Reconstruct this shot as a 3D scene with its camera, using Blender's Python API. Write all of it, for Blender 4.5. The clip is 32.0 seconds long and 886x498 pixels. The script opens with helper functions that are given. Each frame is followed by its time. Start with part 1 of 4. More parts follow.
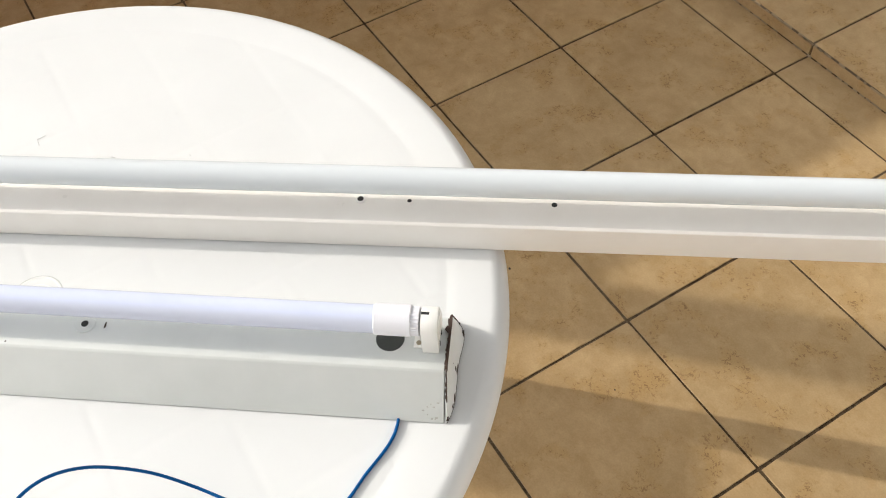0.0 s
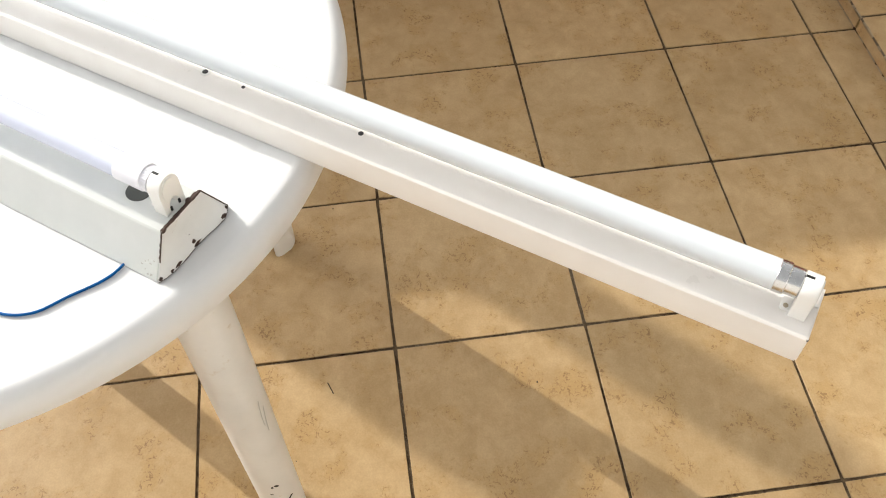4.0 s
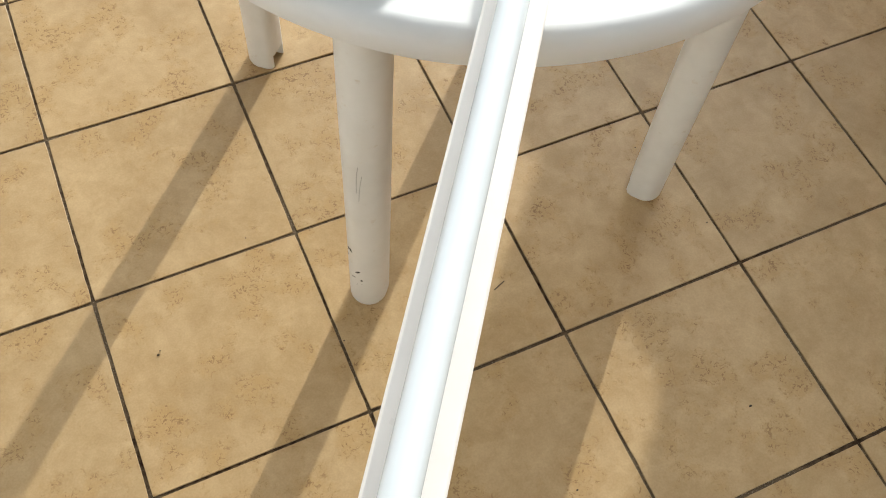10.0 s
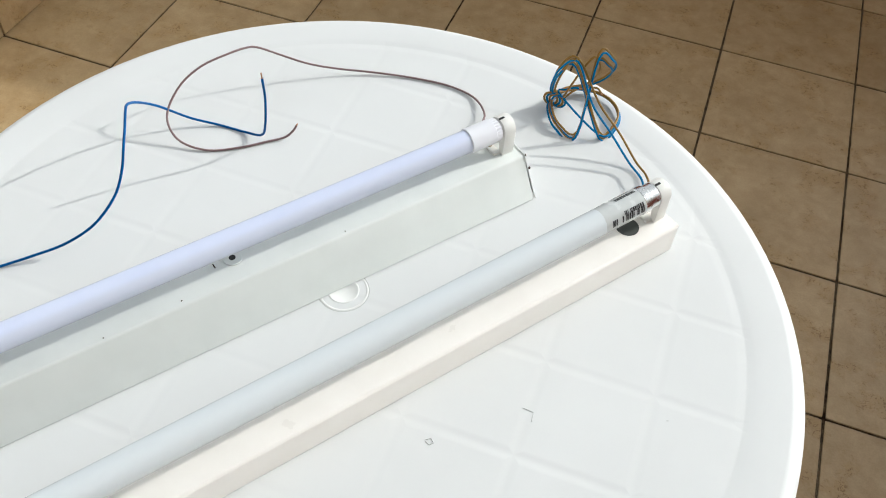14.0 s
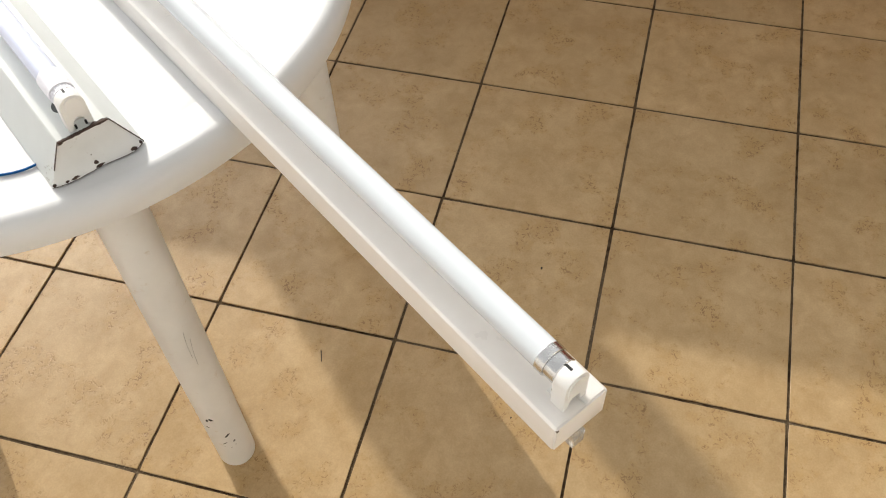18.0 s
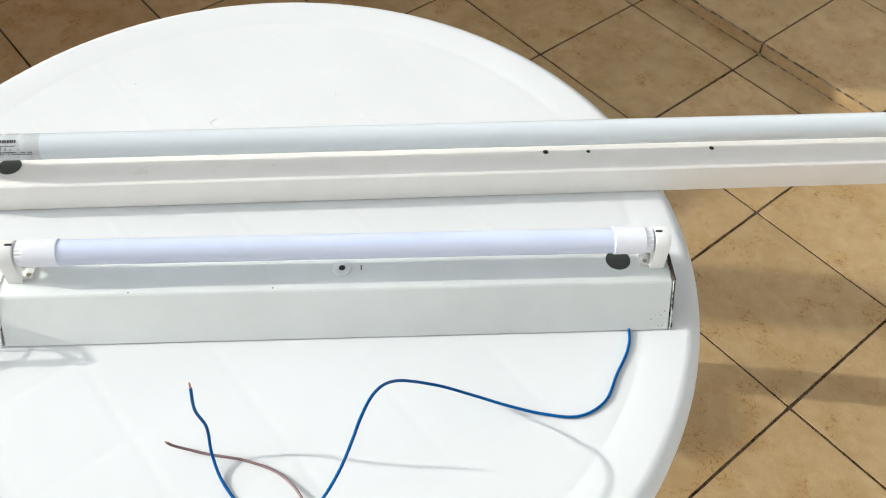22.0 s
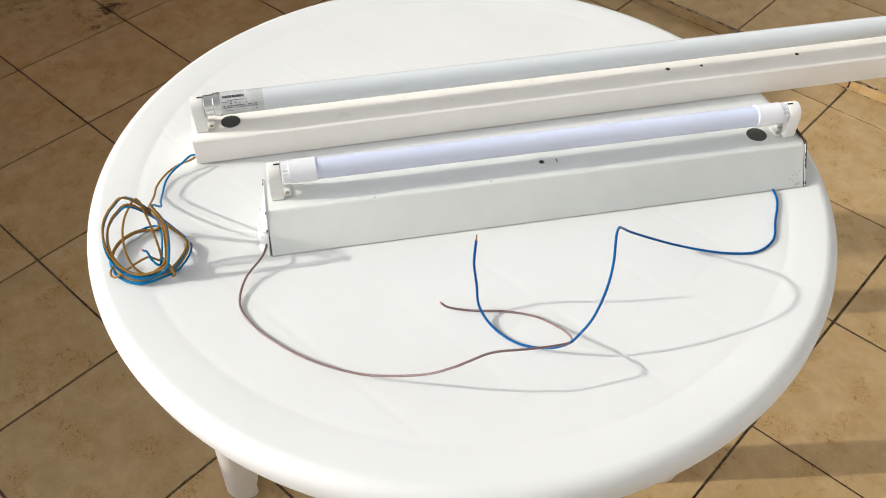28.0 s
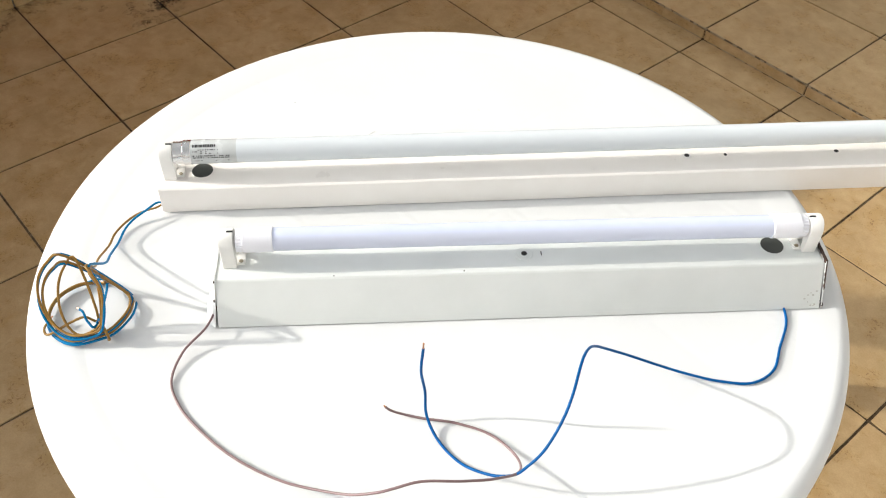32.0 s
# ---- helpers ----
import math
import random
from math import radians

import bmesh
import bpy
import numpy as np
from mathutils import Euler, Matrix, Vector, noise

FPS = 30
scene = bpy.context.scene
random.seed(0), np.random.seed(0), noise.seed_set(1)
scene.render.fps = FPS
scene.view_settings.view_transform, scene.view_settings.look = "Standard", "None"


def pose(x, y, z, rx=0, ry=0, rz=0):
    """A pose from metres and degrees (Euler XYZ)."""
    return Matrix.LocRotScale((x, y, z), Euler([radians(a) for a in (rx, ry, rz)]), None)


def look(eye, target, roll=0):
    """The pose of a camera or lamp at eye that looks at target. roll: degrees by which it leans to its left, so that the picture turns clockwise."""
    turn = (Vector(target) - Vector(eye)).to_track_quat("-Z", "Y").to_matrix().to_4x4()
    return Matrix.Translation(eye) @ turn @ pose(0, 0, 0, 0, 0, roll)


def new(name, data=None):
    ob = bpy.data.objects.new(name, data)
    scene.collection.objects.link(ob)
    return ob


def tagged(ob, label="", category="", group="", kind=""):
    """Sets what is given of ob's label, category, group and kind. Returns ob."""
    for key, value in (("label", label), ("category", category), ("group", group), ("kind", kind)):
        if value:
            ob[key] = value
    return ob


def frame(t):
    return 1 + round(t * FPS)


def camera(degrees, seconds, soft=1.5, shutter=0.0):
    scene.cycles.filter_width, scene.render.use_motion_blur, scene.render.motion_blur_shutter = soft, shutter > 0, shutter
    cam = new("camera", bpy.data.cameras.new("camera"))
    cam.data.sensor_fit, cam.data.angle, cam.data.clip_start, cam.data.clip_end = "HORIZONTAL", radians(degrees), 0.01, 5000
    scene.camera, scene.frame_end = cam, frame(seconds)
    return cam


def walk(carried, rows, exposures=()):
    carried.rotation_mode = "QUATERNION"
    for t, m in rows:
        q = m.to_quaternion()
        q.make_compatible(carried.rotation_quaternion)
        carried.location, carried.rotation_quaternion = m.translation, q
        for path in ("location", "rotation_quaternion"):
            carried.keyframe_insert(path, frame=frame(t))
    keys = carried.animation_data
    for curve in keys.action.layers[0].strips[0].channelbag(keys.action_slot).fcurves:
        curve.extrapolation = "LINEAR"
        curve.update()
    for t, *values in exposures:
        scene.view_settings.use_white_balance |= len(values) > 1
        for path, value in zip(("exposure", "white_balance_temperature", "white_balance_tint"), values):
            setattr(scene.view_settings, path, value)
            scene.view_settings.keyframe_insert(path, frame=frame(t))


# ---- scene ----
cam = camera(52.1, 32.0, soft=1.05)
PATH = [
    (0, (0.0506, 0.0134, 1.3896), (1.0188, -0.4907, -0.0417), -4.65),
    (0.5, (-0.0005, 0.0295, 1.3856), (0.9607, -0.4905, -0.0446), -3.54),
    (1, (-0.0432, -0.0461, 1.3971), (0.9616, -0.4744, -0.0336), -3.48),
    (1.5, (-0.0737, -0.1475, 1.3869), (0.9537, -0.5006, -0.0484), -5.43),
    (2, (-0.0741, -0.1928, 1.3903), (0.9200, -0.4987, -0.0788), -3.93),
    (2.5, (-0.0634, -0.1971, 1.3904), (0.9343, -0.4726, -0.0822), -2.70),
    (3, (-0.0994, -0.3027, 1.3831), (0.9449, -0.4388, -0.0767), -3.59),
    (3.5, (-0.1190, -0.3604, 1.3650), (0.9327, -0.4524, -0.0929), -1.95),
    (5.5, (-0.1135, -0.1674, 1.3885), (0.9178, -0.4530, -0.0589), 1.95),
    (6, (-0.0973, -0.2111, 1.3849), (0.9330, -0.3824, -0.0811), -2.86),
    (6.5, (-0.0860, -0.3500, 1.3703), (0.9385, -0.4409, -0.1069), -5.11),
    (7, (-0.0182, -0.4532, 1.3394), (0.9192, -0.4865, -0.1969), -5.57),
    (7.5, (0.0836, -0.5214, 1.3174), (0.9097, -0.4707, -0.2810), -0.19),
    (8, (0.0532, -0.6239, 1.3275), (0.8611, -0.3496, -0.2575), 8.92),
    (8.5, (0.0219, -0.7325, 1.3242), (0.7395, -0.1848, -0.2331), 10.56),
    (9, (0.0345, -0.7400, 1.3420), (0.7076, -0.1303, -0.2121), 8.37),
    (9.5, (0.0900, -0.7632, 1.3277), (0.6499, -0.0321, -0.2190), 4.50),
    (10, (0.1946, -0.7448, 1.3292), (0.6186, -0.0027, -0.2549), 6.61),
    (10.5, (0.2987, -0.7971, 1.3524), (0.4318, 0.1364, -0.1808), 4.51),
    (11, (0.4466, -0.8484, 1.3841), (0.3623, 0.2021, -0.0751), 2.73),
    (11.5, (0.5673, -0.7258, 1.3775), (0.3828, 0.3412, -0.0604), 0.24),
    (12, (0.6844, -0.5505, 1.3847), (0.5194, 0.4860, -0.0777), 2.63),
    (12.45, (0.8431, -0.4274, 1.4048), (0.4496, 0.6585, 0.0242), -0.27),
    (12.8, (0.9382, -0.3633, 1.4038), (0.4382, 0.6997, 0.0399), 0.78),
    (13, (0.9629, -0.3287, 1.4065), (0.4618, 0.7208, 0.0327), 0.55),
    (13.5, (0.9539, -0.3172, 1.4000), (0.4957, 0.7461, 0.0218), 2.41),
    (15.5, (0.4699, -0.5613, 1.3921), (0.8891, 0.5547, 0.0435), 3.51),
    (16, (0.3035, -0.5950, 1.3788), (0.8709, 0.4312, 0.0131), 0.47),
    (16.5, (0.1793, -0.6925, 1.3804), (0.8404, 0.2688, 0.0097), -1.29),
    (17, (0.0604, -0.7205, 1.3920), (0.8578, 0.0966, 0.0004), -1.82),
    (17.5, (-0.0581, -0.6751, 1.3743), (0.9577, -0.1971, -0.0328), -6.69),
    (18, (-0.1034, -0.6646, 1.3703), (0.9320, -0.3525, -0.0686), -2.76),
    (18.5, (-0.0743, -0.6367, 1.3690), (0.9586, -0.3893, -0.0842), -2.12),
    (19, (-0.1088, -0.4477, 1.3631), (0.9665, -0.4344, -0.0804), -2.65),
    (19.5, (-0.1152, -0.3062, 1.3809), (0.9490, -0.3622, -0.0698), -2.50),
    (20, (0.0351, -0.1804, 1.3904), (1.0947, -0.2202, -0.0641), -5.81),
    (20.5, (0.1226, -0.0458, 1.3841), (1.1348, -0.2485, -0.0904), -1.25),
    (21, (0.1937, 0.1148, 1.3719), (1.1207, -0.3122, -0.1108), -1.19),
    (21.5, (0.1704, 0.2323, 1.3846), (1.0514, -0.4087, -0.0483), 0.34),
    (22, (0.1235, 0.3584, 1.4225), (0.9851, -0.3969, 0.0342), 2.26),
    (22.3, (0.1538, 0.4426, 1.4299), (1.0191, -0.3774, 0.0813), 3.53),
    (22.5, (0.1986, 0.5060, 1.4422), (1.0981, -0.2999, 0.1075), 2.50),
    (23, (0.3498, 0.6427, 1.4287), (1.2913, -0.1146, 0.0946), -0.36),
    (23.5, (0.4400, 0.6256, 1.4121), (1.3145, -0.1369, 0.0360), 0.12),
    (24, (0.4783, 0.6714, 1.4036), (1.2176, -0.2271, 0.0303), 2.82),
    (24.5, (0.4924, 0.7543, 1.3950), (1.0850, -0.2630, 0.0334), 1.75),
    (25, (0.5046, 0.7723, 1.3889), (1.0637, -0.2623, 0.0262), 2.99),
    (25.5, (0.4913, 0.7586, 1.3920), (1.0569, -0.2617, 0.0212), 2.73),
    (26, (0.3817, 0.7005, 1.3913), (1.0789, -0.2217, 0.0116), -1.23),
    (26.5, (0.2673, 0.6884, 1.3884), (1.0776, -0.1779, 0.0346), -2.39),
    (28.5, (0.1310, 0.7475, 1.4351), (0.9659, -0.1926, 0.1471), 1.68),
    (29, (0.1481, 0.7392, 1.4378), (0.9734, -0.2043, 0.1461), 3.38),
    (29.5, (0.1554, 0.7365, 1.4415), (0.9829, -0.2155, 0.1574), 3.95),
    (30, (0.1555, 0.7223, 1.4450), (0.9836, -0.2317, 0.1628), 4.17),
    (30.5, (0.1534, 0.7130, 1.4490), (0.9963, -0.2537, 0.1861), 4.24),
    (31, (0.1430, 0.6645, 1.4346), (1.0237, -0.2538, 0.1614), 3.40),
    (31.5, (0.1395, 0.6156, 1.4296), (1.0463, -0.2558, 0.1418), 3.62),
    (32, (0.1559, 0.5720, 1.4281), (1.0834, -0.2562, 0.1266), 2.09),
]
EXPOSURES = [(0, 0.58, 6600, 9), (1, 0.74, 6600, 9), (2, 0.95, 6600, 9), (6, 0.93, 6490, 9), (8, 0.82, 6450, 8), (9, 0.81, 6250, 5), (10, 0.77, 6250, 5), (11, 0.70, 6250, 5), (12, 0.25, 6150, 5), (13, 0.36, 6150, 5), (16, 0.17, 6450, 8), (17, 0.60, 6600, 9), (19, 0.76, 6530, 9), (20, 0.53, 6200, 6), (21, 0.50, 6050, 5), (22, 0.52, 6200, 6), (23, 0.67, 6600, 9), (24, 0.66, 6450, 7), (25, 0.48, 6450, 7), (26, 0.62, 6500, 8), (29, 0.34, 6500, 8), (30, 0.66, 6450, 8), (31, 0.73, 6450, 8), (32, 0.72, 6500, 8)]
walk(cam, [(t, look(eye, target, roll)) for t, eye, target, roll in PATH], EXPOSURES)
SUN, SKY = 2.3, 0.15

# ---- light ----
SHADOW = Vector((-0.70, -0.714, 0.0)).normalized()      # the way shadows fall on level ground
SUN_UP = 23.2
world = bpy.data.worlds.new("sky")
scene.world = world
world.use_nodes = True
wn, wl = world.node_tree.nodes, world.node_tree.links
sky = wn.new("ShaderNodeTexSky")
sky.sky_type, sky.sun_disc = "NISHITA", False
sky.sun_elevation, sky.sun_rotation = radians(SUN_UP), radians(44.4)
sky.air_density, sky.dust_density, sky.ozone_density = 1.0, 4.0, 0.6
pale = wn.new("ShaderNodeHueSaturation")          # a hazy, pale sky
pale.inputs["Saturation"].default_value = 0.02
wl.new(sky.outputs["Color"], pale.inputs["Color"])
wl.new(pale.outputs["Color"], wn["Background"].inputs["Color"])
wn["Background"].inputs["Strength"].default_value = SKY
sun = new("sun", bpy.data.lights.new("sun", "SUN"))
sun.data.energy, sun.data.angle, sun.data.color = SUN, radians(0.6), (1.0, 0.94, 0.845)
toward = (-SHADOW * math.cos(radians(SUN_UP)) + Vector((0, 0, math.sin(radians(SUN_UP))))) * 20
sun.matrix_world = look(toward, (0, 0, 0))


# ---- materials ----
def node_mat(name):
    m = bpy.data.materials.new(name)
    m.use_nodes = True
    return m, m.node_tree.nodes, m.node_tree.links, m.node_tree.nodes["Principled BSDF"]


def ramp(n, stops):
    r = n.new("ShaderNodeValToRGB")
    r.color_ramp.elements[0].position, r.color_ramp.elements[0].color = stops[0][0], (*stops[0][1], 1)
    r.color_ramp.elements[1].position, r.color_ramp.elements[1].color = stops[-1][0], (*stops[-1][1], 1)
    for p, c in stops[1:-1]:
        r.color_ramp.elements.new(p).color = (*c, 1)
    return r


def noise_tex(n, scale, detail=4.0, rough=0.55, distort=0.0):
    t = n.new("ShaderNodeTexNoise")
    t.inputs["Scale"].default_value, t.inputs["Detail"].default_value = scale, detail
    t.inputs["Roughness"].default_value, t.inputs["Distortion"].default_value = rough, distort
    return t


def mixer(n, l, fac, a, b, mode="MIX"):
    m = n.new("ShaderNodeMix")
    m.data_type, m.blend_type = "RGBA", mode
    for socket, v in ((m.inputs["Factor"], fac), (m.inputs[6], a), (m.inputs[7], b)):
        if isinstance(v, (int, float)):
            socket.default_value = v
        elif isinstance(v, tuple):
            socket.default_value = (*v, 1)
        else:
            l.new(v, socket)
    return m.outputs[2]


def paint(name, colour, rough=0.45, metal=0.0, grain=0.03, scale=60.0, bump=0.0, dirt=0.0, dirt_colour=(0.35, 0.30, 0.24), spec=0.5):
    """A plain surface with two scales of faint variation, optional specks of dirt and relief."""
    m, n, l, b = node_mat(name)
    co = n.new("ShaderNodeTexCoord")
    fine, broad = noise_tex(n, scale), noise_tex(n, scale / 9, 3)
    for t in (fine, broad):
        l.new(co.outputs["Object"], t.inputs["Vector"])
    dark = tuple(max(0, c * (1 - 4 * grain)) for c in colour)
    light = tuple(min(1, c * (1 + 2 * grain)) for c in colour)
    c1 = ramp(n, [(0.3, dark), (0.7, light)])
    l.new(broad.outputs["Fac"], c1.inputs["Fac"])
    out = mixer(n, l, 0.25, c1.outputs["Color"], fine.outputs["Fac"], "SOFT_LIGHT")
    if dirt:
        spot = noise_tex(n, scale * 1.7, 5, 0.6)
        l.new(co.outputs["Object"], spot.inputs["Vector"])
        r = ramp(n, [(0.66 - 0.08 * dirt, (0, 0, 0)), (0.74, (1, 1, 1))])
        l.new(spot.outputs["Fac"], r.inputs["Fac"])
        out = mixer(n, l, r.outputs["Color"], out, dirt_colour)
    l.new(out, b.inputs["Base Color"])
    rr = n.new("ShaderNodeMapRange")
    rr.inputs["To Min"].default_value, rr.inputs["To Max"].default_value = max(0.05, rough - 0.08), rough + 0.1
    l.new(fine.outputs["Fac"], rr.inputs["Value"])
    l.new(rr.outputs["Result"], b.inputs["Roughness"])
    b.inputs["Metallic"].default_value = metal
    b.inputs["Specular IOR Level"].default_value = spec
    if bump:
        bp = n.new("ShaderNodeBump")
        bp.inputs["Strength"].default_value, bp.inputs["Distance"].default_value = bump, 0.002
        l.new(fine.outputs["Fac"], bp.inputs["Height"])
        l.new(bp.outputs["Normal"], b.inputs["Normal"])
    return m


def smooth_plastic(name, colour, rough):
    """A clean, even moulded surface."""
    m, n, l, b = node_mat(name)
    b.inputs["Roughness"].default_value = rough
    b.inputs["Base Color"].default_value = (*colour, 1)
    return m


def tile_material(name, tone=1.0):
    """Glazed stoneware: mottled beige, with clusters of small brown pits; each piece shifted by its own random number."""
    m, n, l, b = node_mat(name)
    co, info = n.new("ShaderNodeTexCoord"), n.new("ShaderNodeObjectInfo")
    shift = n.new("ShaderNodeVectorMath")
    shift.operation = "MULTIPLY_ADD"
    l.new(info.outputs["Random"], shift.inputs[0])
    shift.inputs[1].default_value = (37.0, 19.0, 53.0)
    l.new(co.outputs["Object"], shift.inputs[2])
    P = shift.outputs["Vector"]
    cloud, mid, pits, cluster, fine, breaks = (noise_tex(n, 7, 4, 0.6), noise_tex(n, 26, 5, 0.62, 0.4), noise_tex(n, 58, 3, 0.6, 1.2),
                                       noise_tex(n, 15, 4, 0.6), noise_tex(n, 320, 2), noise_tex(n, 110, 2))
    for t in (cloud, mid, pits, cluster, fine, breaks):
        l.new(P, t.inputs["Vector"])
    base = ramp(n, [(0.30, (0.374 * tone, 0.2505 * tone, 0.119 * tone)), (0.5, (0.455 * tone, 0.3165 * tone, 0.160 * tone)), (0.72, (0.520 * tone, 0.3745 * tone, 0.200 * tone))])
    l.new(cloud.outputs["Fac"], base.inputs["Fac"])
    veil = ramp(n, [(0.35, (0.350 * tone, 0.226 * tone, 0.098 * tone)), (0.68, (0.535 * tone, 0.390 * tone, 0.218 * tone))])
    l.new(mid.outputs["Fac"], veil.inputs["Fac"])
    col = mixer(n, l, 0.4, base.outputs["Color"], veil.outputs["Color"])
    # curly pits show only inside the clusters, on a browner ground
    cr = ramp(n, [(0.505, (0, 0, 0)), (0.625, (1, 1, 1))])
    l.new(cluster.outputs["Fac"], cr.inputs["Fac"])
    tint = mixer(n, l, 1.0, cr.outputs["Color"], (0.46, 0.46, 0.46), "MULTIPLY")
    col = mixer(n, l, tint, col, (0.40 * tone, 0.245 * tone, 0.085 * tone))
    off = n.new("ShaderNodeMath")
    off.operation = "SUBTRACT"
    l.new(pits.outputs["Fac"], off.inputs[0])
    off.inputs[1].default_value = 0.5
    dist = n.new("ShaderNodeMath")
    dist.operation = "ABSOLUTE"
    l.new(off.outputs["Value"], dist.inputs[0])
    pr = ramp(n, [(0.016, (1, 1, 1)), (0.042, (0, 0, 0))])
    l.new(dist.outputs["Value"], pr.inputs["Fac"])
    gate = ramp(n, [(0.47, (0, 0, 0)), (0.55, (1, 1, 1))])
    l.new(breaks.outputs["Fac"], gate.inputs["Fac"])
    mask = mixer(n, l, 1.0, pr.outputs["Color"], cr.outputs["Color"], "MULTIPLY")
    mask = mixer(n, l, 1.0, mask, gate.outputs["Color"], "MULTIPLY")
    half = mixer(n, l, 1.0, mask, (0.70, 0.70, 0.70), "MULTIPLY")
    col = mixer(n, l, half, col, (0.185, 0.098, 0.033))
    # fine sandy grain
    gr = ramp(n, [(0.25, (0.78, 0.76, 0.73)), (0.75, (1.03, 1.03, 1.03))])
    l.new(fine.outputs["Fac"], gr.inputs["Fac"])
    col = mixer(n, l, 0.6, col, gr.outputs["Color"], "MULTIPLY")
    # each tile a little lighter or darker
    hv = n.new("ShaderNodeHueSaturation")
    mr = n.new("ShaderNodeMapRange")
    mr.inputs["To Min"].default_value, mr.inputs["To Max"].default_value = 0.93, 1.06
    l.new(info.outputs["Random"], mr.inputs["Value"])
    l.new(mr.outputs["Result"], hv.inputs["Value"])
    l.new(col, hv.inputs["Color"])
    l.new(hv.outputs["Color"], b.inputs["Base Color"])
    rr = n.new("ShaderNodeMapRange")
    rr.inputs["To Min"].default_value, rr.inputs["To Max"].default_value = 0.30, 0.50
    l.new(mid.outputs["Fac"], rr.inputs["Value"])
    l.new(rr.outputs["Result"], b.inputs["Roughness"])
    b.inputs["Specular IOR Level"].default_value = 0.38
    bp = n.new("ShaderNodeBump")
    bp.inputs["Strength"].default_value, bp.inputs["Distance"].default_value = 0.25, 0.002
    inv = n.new("ShaderNodeMath")
    inv.operation = "SUBTRACT"
    l.new(mid.outputs["Fac"], inv.inputs[0])
    l.new(mask, inv.inputs[1])
    l.new(inv.outputs["Value"], bp.inputs["Height"])
    l.new(bp.outputs["Normal"], b.inputs["Normal"])
    return m


def tabletop_material():
    """White moulded plastic with a shallow embossed grid 10 cm apart and fine leathery grain."""
    m, n, l, b = node_mat("moulded_plastic_top")
    co = n.new("ShaderNodeTexCoord")
    sep = n.new("ShaderNodeSeparateXYZ")
    l.new(co.outputs["Object"], sep.inputs["Vector"])
    lines = []
    for axis in ("X", "Y"):
        mo = n.new("ShaderNodeMath")
        mo.operation = "PINGPONG"
        l.new(sep.outputs[axis], mo.inputs[0])
        mo.inputs[1].default_value = 0.05
        mr = n.new("ShaderNodeMapRange")
        mr.interpolation_type = "SMOOTHSTEP"
        mr.inputs["From Min"].default_value, mr.inputs["From Max"].default_value = 0.0, 0.0075
        l.new(mo.outputs["Value"], mr.inputs["Value"])
        lines.append(mr)
    both = n.new("ShaderNodeMath")
    both.operation = "MINIMUM"
    l.new(lines[0].outputs["Result"], both.inputs[0])
    l.new(lines[1].outputs["Result"], both.inputs[1])
    # the grid stops short of the rim
    flat = n.new("ShaderNodeVectorMath")
    flat.operation = "LENGTH"
    l.new(co.outputs["Object"], flat.inputs[0])
    edge = n.new("ShaderNodeMapRange")
    edge.inputs["From Min"].default_value, edge.inputs["From Max"].default_value = 0.37, 0.385
    l.new(flat.outputs["Value"], edge.inputs["Value"])
    mx = n.new("ShaderNodeMath")
    mx.operation = "MAXIMUM"
    l.new(both.outputs["Value"], mx.inputs[0])
    l.new(edge.outputs["Result"], mx.inputs[1])
    grain, broad = noise_tex(n, 420, 2), noise_tex(n, 6, 4)
    for t in (grain, broad):
        l.new(co.outputs["Object"], t.inputs["Vector"])
    add = n.new("ShaderNodeMath")
    add.operation = "MULTIPLY_ADD"
    l.new(grain.outputs["Fac"], add.inputs[0])
    add.inputs[1].default_value = 0.07
    l.new(mx.outputs["Value"], add.inputs[2])
    bp = n.new("ShaderNodeBump")
    bp.inputs["Strength"].default_value, bp.inputs["Distance"].default_value = 0.20, 0.0012
    l.new(add.outputs["Value"], bp.inputs["Height"])
    l.new(bp.outputs["Normal"], b.inputs["Normal"])
    c = ramp(n, [(0.3, (0.680, 0.685, 0.685)), (0.7, (0.715, 0.720, 0.720))])
    l.new(broad.outputs["Fac"], c.inputs["Fac"])
    l.new(c.outputs["Color"], b.inputs["Base Color"])
    b.inputs["Roughness"].default_value = 0.56
    b.inputs["Specular IOR Level"].default_value = 0.28
    return m


def plaster_material(name, colour, scale=18.0):
    m, n, l, b = node_mat(name)
    co = n.new("ShaderNodeTexCoord")
    big, small, vor = noise_tex(n, scale / 3, 5, 0.6), noise_tex(n, scale * 3, 6, 0.7), n.new("ShaderNodeTexVoronoi")
    vor.inputs["Scale"].default_value = scale * 2.2
    for t in (big, small, vor):
        l.new(co.outputs["Object"], t.inputs["Vector"])
    c = ramp(n, [(0.3, tuple(0.72 * v for v in colour)), (0.62, colour)])
    l.new(big.outputs["Fac"], c.inputs["Fac"])
    pit = ramp(n, [(0.30, (0.5, 0.5, 0.48)), (0.42, (1, 1, 1))])
    l.new(small.outputs["Fac"], pit.inputs["Fac"])
    l.new(mixer(n, l, 0.8, c.outputs["Color"], pit.outputs["Color"], "MULTIPLY"), b.inputs["Base Color"])
    b.inputs["Roughness"].default_value = 0.9
    add = n.new("ShaderNodeMath")
    add.operation = "MULTIPLY_ADD"
    l.new(vor.outputs["Distance"], add.inputs[0])
    add.inputs[1].default_value = 0.4
    l.new(small.outputs["Fac"], add.inputs[2])
    bp = n.new("ShaderNodeBump")
    bp.inputs["Strength"].default_value, bp.inputs["Distance"].default_value = 0.9, 0.006
    l.new(add.outputs["Value"], bp.inputs["Height"])
    l.new(bp.outputs["Normal"], b.inputs["Normal"])
    return m


